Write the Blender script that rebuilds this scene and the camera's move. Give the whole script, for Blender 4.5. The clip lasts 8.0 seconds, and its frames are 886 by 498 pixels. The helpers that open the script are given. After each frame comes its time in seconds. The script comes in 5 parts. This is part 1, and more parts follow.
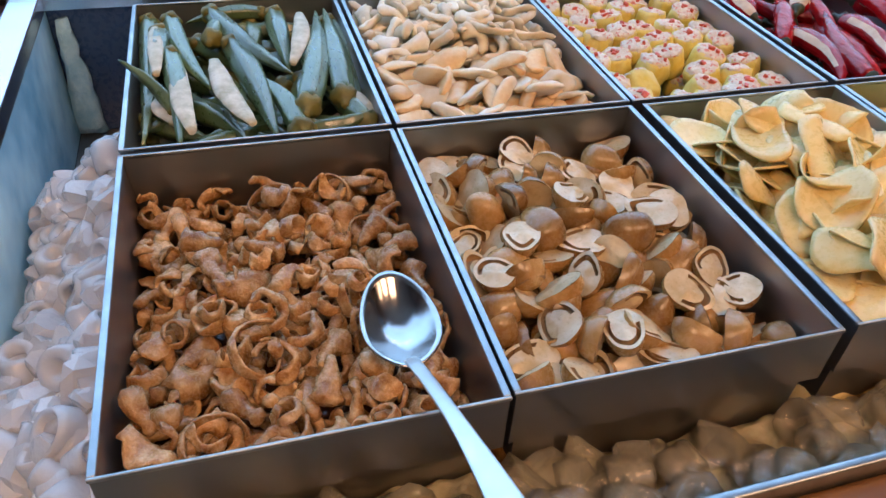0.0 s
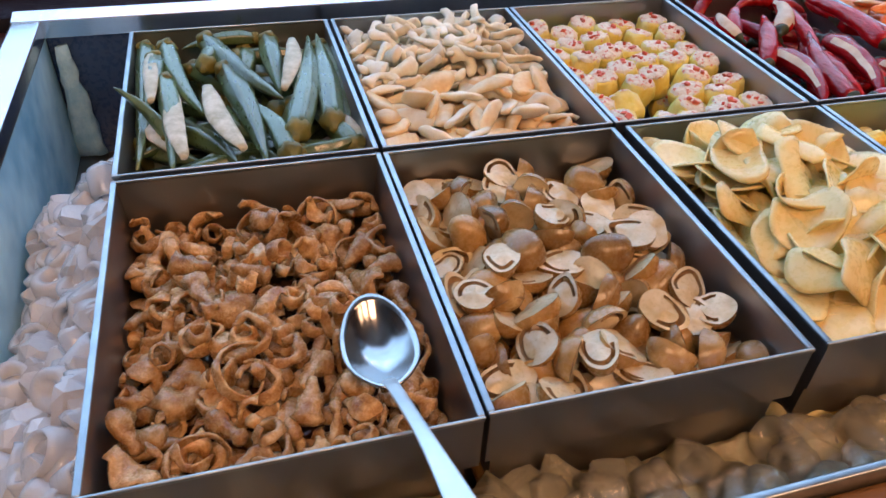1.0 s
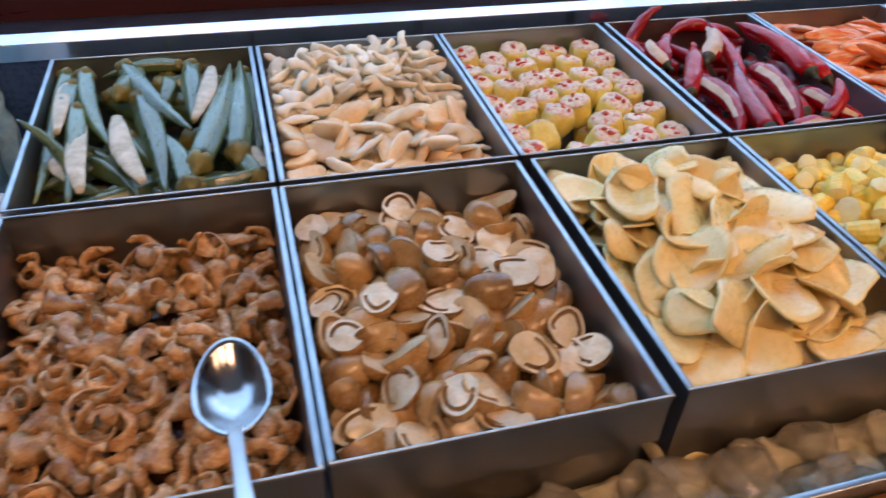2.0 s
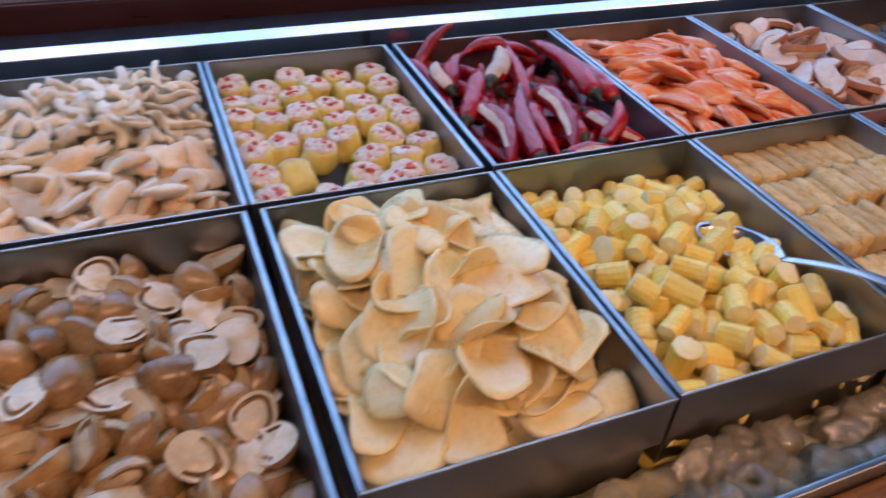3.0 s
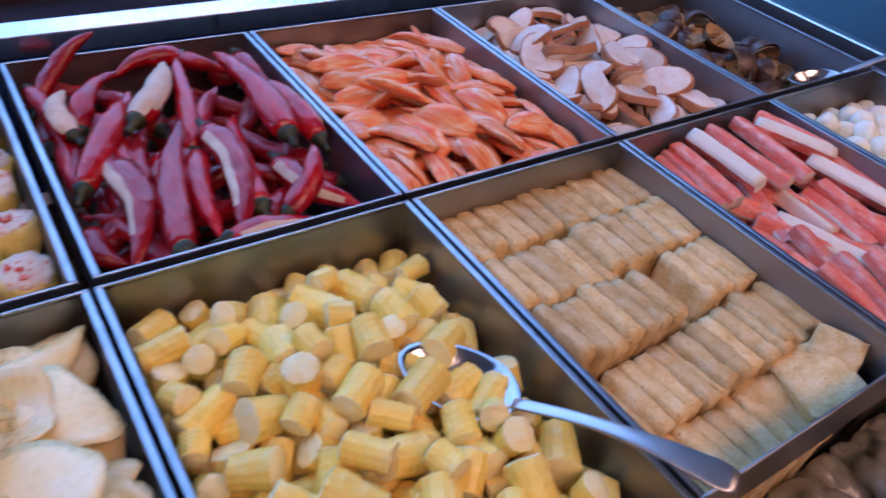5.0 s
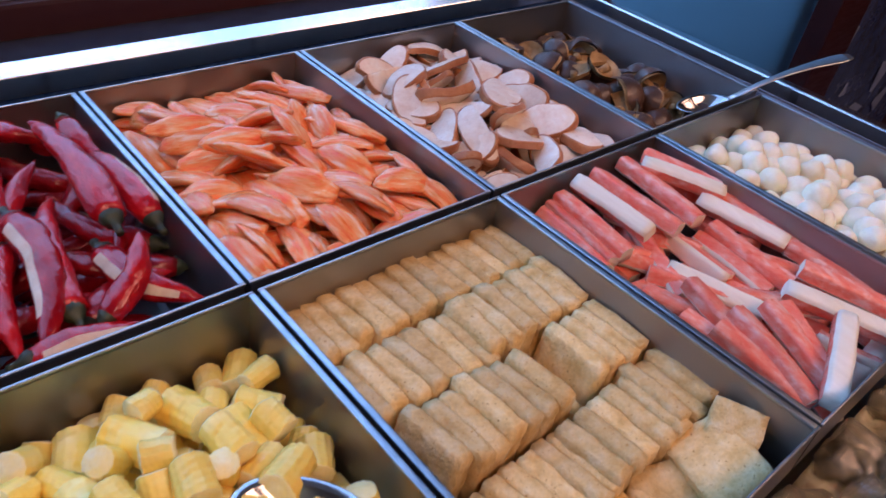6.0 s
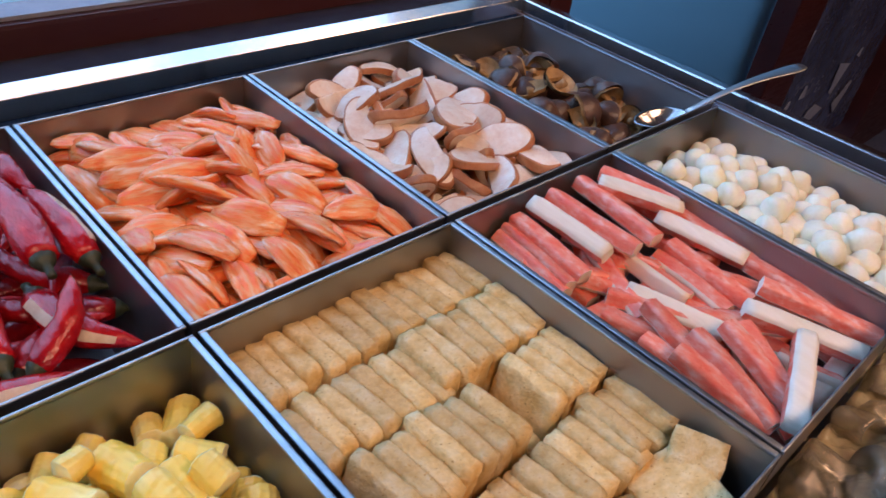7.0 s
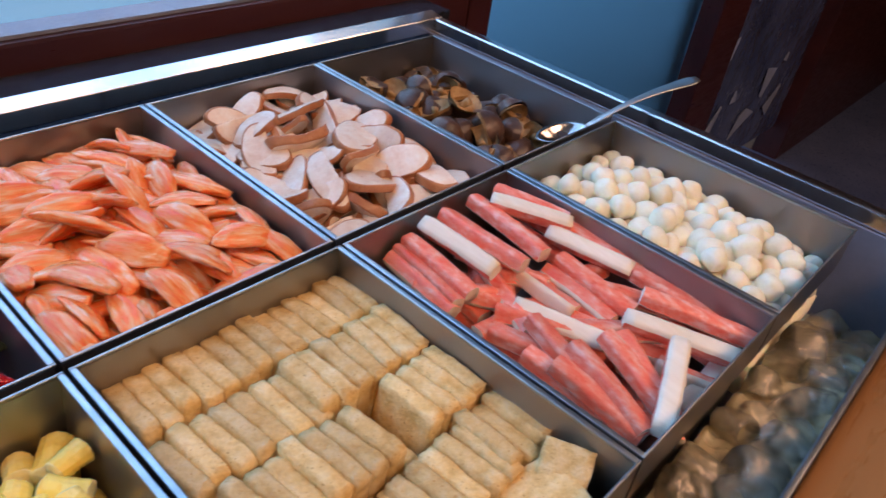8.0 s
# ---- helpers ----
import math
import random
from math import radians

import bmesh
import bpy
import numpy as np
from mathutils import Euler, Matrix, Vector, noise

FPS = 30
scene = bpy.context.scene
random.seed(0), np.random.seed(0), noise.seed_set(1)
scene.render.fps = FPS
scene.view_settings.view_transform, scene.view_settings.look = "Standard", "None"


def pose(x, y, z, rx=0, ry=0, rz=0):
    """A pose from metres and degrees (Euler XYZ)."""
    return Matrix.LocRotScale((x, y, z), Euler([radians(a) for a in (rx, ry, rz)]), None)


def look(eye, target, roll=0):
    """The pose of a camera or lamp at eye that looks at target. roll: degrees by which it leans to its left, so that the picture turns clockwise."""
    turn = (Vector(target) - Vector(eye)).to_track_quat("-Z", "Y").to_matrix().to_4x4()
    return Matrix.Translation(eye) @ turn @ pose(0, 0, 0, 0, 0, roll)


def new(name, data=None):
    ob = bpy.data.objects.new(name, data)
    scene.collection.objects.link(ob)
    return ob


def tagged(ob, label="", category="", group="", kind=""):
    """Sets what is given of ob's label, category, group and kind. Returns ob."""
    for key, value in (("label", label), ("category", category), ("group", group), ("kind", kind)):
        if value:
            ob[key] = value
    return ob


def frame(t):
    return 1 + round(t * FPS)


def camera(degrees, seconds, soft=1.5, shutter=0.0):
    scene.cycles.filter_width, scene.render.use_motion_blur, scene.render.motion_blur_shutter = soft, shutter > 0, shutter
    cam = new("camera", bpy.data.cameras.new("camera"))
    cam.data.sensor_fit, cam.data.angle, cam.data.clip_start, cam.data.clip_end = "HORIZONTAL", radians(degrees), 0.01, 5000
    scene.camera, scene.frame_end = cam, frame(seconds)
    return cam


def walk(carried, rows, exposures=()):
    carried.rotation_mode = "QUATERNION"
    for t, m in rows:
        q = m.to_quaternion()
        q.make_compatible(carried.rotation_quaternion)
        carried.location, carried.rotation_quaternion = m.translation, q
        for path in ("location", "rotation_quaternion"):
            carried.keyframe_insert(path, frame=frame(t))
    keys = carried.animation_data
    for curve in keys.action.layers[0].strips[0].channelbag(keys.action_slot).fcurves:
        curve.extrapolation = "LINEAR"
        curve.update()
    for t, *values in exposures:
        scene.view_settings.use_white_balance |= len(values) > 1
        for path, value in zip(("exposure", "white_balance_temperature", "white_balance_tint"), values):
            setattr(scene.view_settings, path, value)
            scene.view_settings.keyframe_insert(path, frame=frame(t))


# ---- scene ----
cam = camera(61.9, 8.0, soft=1.5, shutter=0.5)
PATH = [
    (0, (0.079, -0.43, 1.157), (0.559, 1.038, -0.114), 3.7),
    (0.5, (0.08, -0.438, 1.165), (0.562, 1.041, -0.091), 3.4),
    (1, (0.091, -0.439, 1.169), (0.558, 1.055, -0.075), 2.9),
    (1.2, (0.1, -0.442, 1.175), (0.56, 1.057, -0.067), 2.7),
    (2.3, (0.208, -0.446, 1.188), (0.679, 1.069, -0.03), 3.1),
    (2.5, (0.242, -0.444, 1.189), (0.751, 1.069, -0.017), 3.6),
    (3, (0.313, -0.423, 1.189), (0.967, 1.021, -0.03), 4.4),
    (3.5, (0.366, -0.384, 1.178), (1.115, 1.002, -0.053), 5.9),
    (4, (0.42, -0.353, 1.171), (1.246, 0.966, -0.085), 6.5),
    (4.5, (0.468, -0.325, 1.165), (1.383, 0.927, -0.099), 8.4),
    (5, (0.508, -0.296, 1.159), (1.503, 0.898, -0.1), 9.6),
    (5.2, (0.532, -0.3, 1.157), (1.531, 0.918, -0.075), 7.4),
    (6.3, (0.585, -0.257, 1.164), (1.776, 0.806, -0.041), 10.3),
    (6.5, (0.59, -0.258, 1.163), (1.782, 0.811, -0.035), 9.5),
    (7, (0.6, -0.26, 1.167), (1.815, 0.799, -0.017), 9.4),
    (7.5, (0.613, -0.275, 1.177), (1.87, 0.755, 0.012), 9.6),
    (8, (0.63, -0.296, 1.185), (1.927, 0.706, 0.037), 9.1),
]
EXPOSURES = [
    (0.0, 0.24, 7000, 25),
    (1.2, 0.18, 7350, 29),
    (2.5, 0.04, 6650, 31),
    (3.5, -0.16, 5850, 40),
    (5.0, -0.14, 5500, 44),
    (6.4, 0.03, 6200, 34),
    (8.0, 0.18, 6500, 27),
]
walk(cam, [(t, look(eye, target, roll)) for t, eye, target, roll in PATH], EXPOSURES)

# ---------------------------------------------------------------- world and light
world = bpy.data.worlds.new("sky")
scene.world = world
world.use_nodes = True
sky = world.node_tree.nodes.new("ShaderNodeTexSky")
sky.sky_type = "NISHITA"
sky.sun_disc = False
sky.sun_elevation, sky.sun_rotation = radians(25), radians(20)
world.node_tree.nodes["Background"].inputs[1].default_value = 0.08
world.node_tree.links.new(sky.outputs[0], world.node_tree.nodes["Background"].inputs[0])


def area_lamp(name, eye, target, w, h, watts, colour):
    lamp = bpy.data.lights.new(name, "AREA")
    lamp.shape, lamp.size, lamp.size_y, lamp.energy, lamp.color = "RECTANGLE", w, h, watts, colour
    ob = new(name, lamp)
    ob.matrix_world = look(eye, target)
    return ob


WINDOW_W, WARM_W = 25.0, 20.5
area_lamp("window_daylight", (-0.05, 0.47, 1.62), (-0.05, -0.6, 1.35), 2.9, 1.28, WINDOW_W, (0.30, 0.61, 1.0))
# warm light inferred from the food's warm front faces; the lamps are unseen
area_lamp("warm_overhead_glow", (0.0, -1.15, 2.56), (0.1, -0.4, 0.9), 0.9, 0.9, WARM_W * 1.15, (1.0, 0.635, 0.365))
area_lamp("warm_overhead_glow", (1.3, -1.15, 2.56), (1.2, -0.4, 0.9), 0.9, 0.9, WARM_W, (1.0, 0.635, 0.365))

# third lamp added as fill for the dim right end, no source known
area_lamp("warm_overhead_glow", (2.6, -0.9, 2.56), (2.6, -0.6, 0.9), 0.9, 0.9, WARM_W * 0.7, (1.0, 0.635, 0.365))


# ---------------------------------------------------------------- materials
def nodes_of(name):
    m = bpy.data.materials.new(name)
    m.use_nodes = True
    nt = m.node_tree
    return m, nt, nt.nodes["Principled BSDF"]


def node(nt, kind, **values):
    n = nt.nodes.new(kind)
    for k, v in values.items():
        n.inputs[k.replace("_", " ")].default_value = v
    return n


def rgba(c):
    return (*c, 1.0) if len(c) == 3 else c


def ramp(nt, fac, stops):
    r = nt.nodes.new("ShaderNodeValToRGB")
    while len(r.color_ramp.elements) < len(stops):
        r.color_ramp.elements.new(0.5)
    for e, (p, c) in zip(r.color_ramp.elements, stops):
        e.position, e.color = p, rgba(c)
    nt.links.new(fac, r.inputs[0])
    return r.outputs[0]


def mixed(nt, fac, a, b, how="MIX"):
    m = nt.nodes.new("ShaderNodeMix")
    m.data_type, m.blend_type = "RGBA", how
    for i, v in ((0, fac), (6, a), (7, b)):
        if hasattr(v, "links"):
            nt.links.new(v, m.inputs[i])
        else:
            m.inputs[i].default_value = v if i == 0 else rgba(v)
    return m.outputs[2]


def surface(name, stops, rough=0.45, scale=120.0, fine=600.0, bump=0.25, dist=0.0006, metal=0.0, vary=0.25,
            stretch=(1, 1, 1), sss=0.0, sss_col=None, coat=0.0, spec=0.5, spots=None, rough_vary=0.12, grain=0.22):
    """A material with colour that drifts at two scales and a fine relief; `vary` shifts whole pieces in value."""
    m, nt, b = nodes_of(name)
    co = nt.nodes.new("ShaderNodeTexCoord")
    info = nt.nodes.new("ShaderNodeObjectInfo")
    mp = nt.nodes.new("ShaderNodeMapping")
    mp.inputs["Scale"].default_value = stretch
    nt.links.new(co.outputs["Object"], mp.inputs["Vector"])
    add = nt.nodes.new("ShaderNodeVectorMath")
    add.operation = "MULTIPLY_ADD"
    nt.links.new(info.outputs["Random"], add.inputs[0])
    add.inputs[1].default_value = (3.1, 5.7, 9.3)
    nt.links.new(mp.outputs[0], add.inputs[2])
    big = node(nt, "ShaderNodeTexNoise", Scale=scale, Detail=3.0, Roughness=0.6)
    small = node(nt, "ShaderNodeTexNoise", Scale=fine, Detail=3.0, Roughness=0.65)
    for n in (big, small):
        nt.links.new(add.outputs[0], n.inputs["Vector"])
    colour = ramp(nt, big.outputs[0], stops)
    dark = ramp(nt, small.outputs[0], [(0.25, (0.72, 0.70, 0.68)), (0.7, (1.08, 1.08, 1.08))])
    colour = mixed(nt, grain, colour, dark, "MULTIPLY")
    if vary:
        tone = ramp(nt, info.outputs["Random"], [(0.0, (1 - vary, 1 - vary * 1.1, 1 - vary * 1.2)), (1.0, (1 + vary * 0.5,) * 3)])
        colour = mixed(nt, 1.0, colour, tone, "MULTIPLY")
    if spots:
        sp = node(nt, "ShaderNodeTexNoise", Scale=spots[0], Detail=2.0)
        nt.links.new(add.outputs[0], sp.inputs["Vector"])
        mask = ramp(nt, sp.outputs[0], [(spots[1], (0, 0, 0)), (spots[1] + 0.07, (1, 1, 1))])
        colour = mixed(nt, mask, colour, spots[2])
    nt.links.new(colour, b.inputs["Base Color"])
    rr = ramp(nt, small.outputs[0], [(0.3, (max(rough - rough_vary, 0.03),) * 3), (0.7, (min(rough + rough_vary, 1),) * 3)])
    nt.links.new(rr, b.inputs["Roughness"])
    b.inputs["Metallic"].default_value = metal
    b.inputs["Specular IOR Level"].default_value = spec
    b.inputs["Coat Weight"].default_value = coat
    b.inputs["Coat Roughness"].default_value = 0.12
    if sss:
        b.inputs["Subsurface Weight"].default_value = sss
        b.inputs["Subsurface Radius"].default_value = sss_col or (1.0, 0.5, 0.3)
        b.inputs["Subsurface Scale"].default_value = 0.004
    bp = node(nt, "ShaderNodeBump", Strength=bump, Distance=dist)
    nt.links.new(small.outputs[0], bp.inputs["Height"])
    bp2 = node(nt, "ShaderNodeBump", Strength=bump, Distance=dist * 3)
    nt.links.new(big.outputs[0], bp2.inputs["Height"])
    nt.links.new(bp.outputs[0], bp2.inputs["Normal"])
    nt.links.new(bp2.outputs[0], b.inputs["Normal"])
    return m


STEEL = surface("brushed_steel", [(0.3, (0.32, 0.31, 0.31)), (0.7, (0.41, 0.40, 0.40))], rough=0.37, scale=5, fine=160, bump=0.006,
                dist=0.0002, metal=1.0, vary=0.06, stretch=(0.3, 0.3, 1), rough_vary=0.03, grain=0.06)
RIM_STEEL = surface("polished_steel_edge", [(0.3, (0.36, 0.41, 0.44)), (0.7, (0.50, 0.55, 0.58))], rough=0.36, scale=60, fine=500, bump=0.06,
                    dist=0.0002, metal=1.0, vary=0.05, grain=0.1, rough_vary=0.05)
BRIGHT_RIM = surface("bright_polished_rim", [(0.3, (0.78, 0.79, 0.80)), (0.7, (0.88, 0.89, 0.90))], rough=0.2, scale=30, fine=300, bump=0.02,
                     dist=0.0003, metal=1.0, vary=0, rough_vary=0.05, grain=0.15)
SPOON_STEEL = surface("mirror_steel", [(0.3, (0.54, 0.54, 0.54)), (0.7, (0.60, 0.60, 0.60))], rough=0.17, scale=60, fine=500, bump=0.02,
                      dist=0.0002, metal=1.0, vary=0.0, rough_vary=0.03, grain=0.08)
SATIN = surface("satin_steel", [(0.3, (0.58, 0.58, 0.57)), (0.7, (0.66, 0.66, 0.65))], rough=0.34, scale=40, fine=400, bump=0.02, dist=0.0002, metal=1.0, vary=0.0, rough_vary=0.05, grain=0.1)
RED_WOOD = surface("dark_red_wood", [(0.3, (0.040, 0.010, 0.011)), (0.7, (0.072, 0.018, 0.017))], rough=0.38, scale=9, fine=90, bump=0.15,
                   dist=0.001, vary=0.1, stretch=(0.15, 1, 1))
TAN_WOOD = surface("worn_brown_wood", [(0.3, (0.20, 0.085, 0.028)), (0.7, (0.38, 0.18, 0.06))], rough=0.35, scale=10, fine=130, bump=0.2,
                   dist=0.001, vary=0.0, stretch=(0.12, 1, 1))
GRANITE = surface("black_polished_stone", [(0.3, (0.012, 0.014, 0.020)), (0.7, (0.03, 0.034, 0.045))], rough=0.12, scale=60, fine=500, bump=0.03, vary=0)
GREY_METAL = surface("blue_grey_metal", [(0.3, (0.16, 0.18, 0.24)), (0.7, (0.24, 0.26, 0.32))], rough=0.4, scale=8, fine=200, bump=0.05, vary=0)
PLASTER = surface("brown_plaster", [(0.3, (0.20, 0.14, 0.10)), (0.7, (0.26, 0.19, 0.14))], rough=0.8, scale=3, fine=60, bump=0.2, dist=0.002, vary=0)
CEIL = surface("ceiling_paint", [(0.3, (0.30, 0.24, 0.19)), (0.7, (0.36, 0.29, 0.23))], rough=0.85, scale=3, fine=60, bump=0.1, dist=0.002, vary=0)
FLOOR = surface("dark_floor_tile", [(0.3, (0.07, 0.10, 0.21)), (0.7, (0.12, 0.16, 0.31))], rough=0.35, scale=5, fine=80, bump=0.1, dist=0.001, vary=0.2)
SHEET = surface("dark_crinkled_film", [(0.3, (0.03, 0.045, 0.115)), (0.7, (0.10, 0.14, 0.30))], rough=0.2, scale=4, fine=14, bump=0.4, dist=0.02, vary=0)
# blue-lit pans mirrored in the steel back wall, put in as navy base colour
WELL_REFLECTION = surface("navy_reflection_tone", [(0.3, (0.018, 0.045, 0.12)), (0.7, (0.03, 0.07, 0.17))], rough=0.3, scale=20, fine=200, bump=0.05, vary=0)
PALE_WEDGE = surface("pale_wedge_blue", [(0.3, (0.26, 0.33, 0.52)), (0.7, (0.40, 0.48, 0.70))], rough=0.4, scale=20, fine=120, vary=0.2)
PLASTIC = surface("dark_plastic", [(0.3, (0.02, 0.02, 0.025)), (0.7, (0.04, 0.04, 0.045))], rough=0.4, vary=0)


def emitter(name, colour, strength):
    m, nt, b = nodes_of(name)
    b.inputs["Base Color"].default_value = (0, 0, 0, 1)
    b.inputs["Emission Color"].default_value = rgba(colour)
    b.inputs["Emission Strength"].default_value = strength
    return m


def glass(name, colour, rough, ior=1.31, bump=0.0, scale=120.0, weight=1.0):
    m, nt, b = nodes_of(name)
    b.inputs["Base Color"].default_value = rgba(colour)
    b.inputs["Transmission Weight"].default_value = weight
    b.inputs["Roughness"].default_value = rough
    b.inputs["IOR"].default_value = ior
    if bump:
        n = node(nt, "ShaderNodeTexNoise", Scale=scale, Detail=3.0)
        co = nt.nodes.new("ShaderNodeTexCoord")
        nt.links.new(co.outputs["Object"], n.inputs["Vector"])
        bp = node(nt, "ShaderNodeBump", Strength=bump, Distance=0.002)
        nt.links.new(n.outputs[0], bp.inputs["Height"])
        nt.links.new(bp.outputs[0], b.inputs["Normal"])
    return m


def ice(name, tint, cloudy, body):
    """Wet ice: light passes, bends and glints; a body-coloured cloud inside."""
    m, nt, b = nodes_of(name)
    out = nt.nodes["Material Output"]
    n = node(nt, "ShaderNodeTexNoise", Scale=190.0, Detail=3.0)
    co = nt.nodes.new("ShaderNodeTexCoord")
    nt.links.new(co.outputs["Object"], n.inputs["Vector"])
    bp = node(nt, "ShaderNodeBump", Strength=0.35, Distance=0.003)
    nt.links.new(n.outputs[0], bp.inputs["Height"])
    clear = node(nt, "ShaderNodeBsdfTransparent", Color=rgba(tint))
    gloss = node(nt, "ShaderNodeBsdfGlossy", Roughness=0.06)
    bent = node(nt, "ShaderNodeBsdfGlass", Color=rgba(tint), Roughness=0.04, IOR=1.31)
    fres = node(nt, "ShaderNodeFresnel", IOR=1.95)
    b.inputs["Base Color"].default_value = rgba(body)
    b.inputs["Roughness"].default_value = 0.12
    for s in (gloss, bent, fres, b):
        nt.links.new(bp.outputs[0], s.inputs["Normal"])
    mixes = []
    for fac in (None, 0.40, cloudy):
        mx = nt.nodes.new("ShaderNodeMixShader")
        if fac is None:
            nt.links.new(fres.outputs[0], mx.inputs[0])
        else:
            mx.inputs[0].default_value = fac
        mixes.append(mx)
    nt.links.new(clear.outputs[0], mixes[0].inputs[1])
    nt.links.new(gloss.outputs[0], mixes[0].inputs[2])
    nt.links.new(mixes[0].outputs[0], mixes[1].inputs[1])
    nt.links.new(bent.outputs[0], mixes[1].inputs[2])
    nt.links.new(mixes[1].outputs[0], mixes[2].inputs[1])
    nt.links.new(b.outputs[0], mixes[2].inputs[2])
    nt.links.new(mixes[2].outputs[0], out.inputs["Surface"])
    return m


# golden body colour carries the warm lamplight seen in the front ice
WARM_ICE = ice("warm_tinted_ice", (0.995, 0.985, 0.95), 0.16, (0.92, 0.84, 0.60))
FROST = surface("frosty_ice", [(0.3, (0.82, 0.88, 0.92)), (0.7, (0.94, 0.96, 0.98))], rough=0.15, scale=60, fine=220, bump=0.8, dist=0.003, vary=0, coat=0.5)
# melting ice; warm light and the dark of its depth are in the tan
WARM_MELT = surface("warm_lit_melting_ice", [(0.3, (0.36, 0.31, 0.18)), (0.7, (0.60, 0.53, 0.34))], rough=0.1, scale=42, fine=120, bump=0.4, dist=0.004, vary=0, coat=0.3, sss=0.3)
# frost on steel, with the window's blue light mixed into its colour
DAYLIT_FROST_WALL = surface("daylit_frosted_steel", [(0.35, (0.12, 0.38, 0.54)), (0.65, (0.52, 0.80, 0.86))], rough=0.4, scale=11, fine=160, bump=0.2, dist=0.001, vary=0)
PANE = glass("window_glass", (0.9, 0.95, 0.97), 0.0, ior=1.45)
ICE_WHITE = ice("cloudy_ice", (0.98, 0.99, 1.0), 0.44, (0.97, 0.985, 0.995))
# white frost given a blue base colour in place of daylight falling on it
DAYLIT_FROST = surface("daylit_blue_frost", [(0.3, (0.20, 0.52, 0.74)), (0.7, (0.48, 0.78, 0.92))], rough=0.4, scale=60, fine=300, bump=0.5, dist=0.002, vary=0)
FROSTED = glass("frosted_glass", (0.25, 0.49, 0.66), 0.5, ior=1.3)
OUTDOOR = emitter("overcast_daylight", (0.29, 0.60, 0.84), 0.72)

# food
BRAISED = surface("braised_brown_meat", [(0.28, (0.30, 0.125, 0.04)), (0.5, (0.54, 0.30, 0.12)), (0.72, (0.75, 0.54, 0.31))], rough=0.26,
                  scale=130, fine=560, bump=0.6, dist=0.0010, grain=0.35, vary=0.40, sss=0.08, coat=0.25)
# sauce bed whose dark colour stands for shade in the gaps between meat
GAP_SHADE_SAUCE = surface("gap_shade_sauce", [(0.3, (0.045, 0.014, 0.006)), (0.7, (0.12, 0.045, 0.016))], rough=0.12, scale=60, fine=300, bump=0.3, vary=0, coat=0.6)
MUSH_SKIN = surface("mushroom_skin", [(0.25, (0.20, 0.10, 0.03)), (0.5, (0.40, 0.22, 0.075)), (0.75, (0.58, 0.37, 0.15))], rough=0.27, scale=45, fine=300, bump=0.15,
                    vary=0.35, sss=0.08, coat=0.3)
MUSH_GILL = surface("mushroom_gills", [(0.3, (0.24, 0.14, 0.06)), (0.7, (0.40, 0.26, 0.13))], rough=0.6, scale=90, fine=420, bump=0.4, vary=0.2)
MUSH_CUT = surface("mushroom_cut_flesh", [(0.3, (0.56, 0.41, 0.20)), (0.7, (0.79, 0.67, 0.45))], rough=0.34, scale=60, fine=420, bump=0.3, vary=0.22, sss=0.08, coat=0.4)
SKIN_SHEET = surface("pale_yellow_slice", [(0.3, (0.86, 0.60, 0.20)), (0.55, (0.90, 0.73, 0.34)), (0.78, (0.93, 0.85, 0.58))], rough=0.3, scale=22, fine=200, bump=0.03, grain=0.05,
                     vary=0.13, sss=0.1, coat=0.3)
CORN = surface("baby_corn", [(0.3, (0.97, 0.63, 0.07)), (0.55, (0.97, 0.73, 0.15)), (0.78, (0.97, 0.84, 0.36))], rough=0.38, scale=40, fine=380, bump=0.2, grain=0.1, vary=0.12, sss=0.08, coat=0.15)
CORN_CUT = surface("baby_corn_cut_end", [(0.3, (0.96, 0.79, 0.28)), (0.7, (0.96, 0.87, 0.50))], rough=0.4, scale=160, fine=600, bump=0.3, vary=0.12, sss=0.08)
TOFU = surface("fried_bean_curd", [(0.25, (0.61, 0.36, 0.09)), (0.5, (0.81, 0.59, 0.25)), (0.75, (0.90, 0.75, 0.43))], rough=0.5, scale=80, fine=420, bump=0.75, dist=0.0012, vary=0.22, grain=0.5, spots=(520, 0.66, (0.50, 0.28, 0.07)))
CRAB_RED = surface("crab_stick_red", [(0.3, (0.92, 0.14, 0.075)), (0.5, (0.94, 0.26, 0.17)), (0.70, (0.95, 0.54, 0.45))], rough=0.36, scale=150, fine=420, bump=0.3, vary=0.2,
                   stretch=(1, 0.45, 1), sss=0.08, coat=0.15)
CRAB_WHITE = surface("crab_stick_white", [(0.3, (0.84, 0.73, 0.55)), (0.7, (0.91, 0.86, 0.74))], rough=0.42, scale=75, fine=420, bump=0.25, vary=0.06, stretch=(1, 0.15, 1), sss=0.08)
BALL = surface("white_fish_ball", [(0.3, (0.88, 0.83, 0.60)), (0.7, (0.93, 0.91, 0.76))], rough=0.42, scale=80, fine=420, bump=0.3, vary=0.08, sss=0.25, coat=0.1)
OKRA = surface("okra_green", [(0.3, (0.050, 0.092, 0.030)), (0.6, (0.10, 0.165, 0.06)), (0.8, (0.18, 0.24, 0.10))], rough=0.34, scale=60, fine=400, bump=0.3, vary=0.25, stretch=(1, 0.25, 1), coat=0.6, spec=0.9)
OKRA_TIP = surface("okra_cap", [(0.3, (0.12, 0.11, 0.018)), (0.7, (0.24, 0.21, 0.05))], rough=0.45, scale=90, fine=400, bump=0.3, vary=0.2)
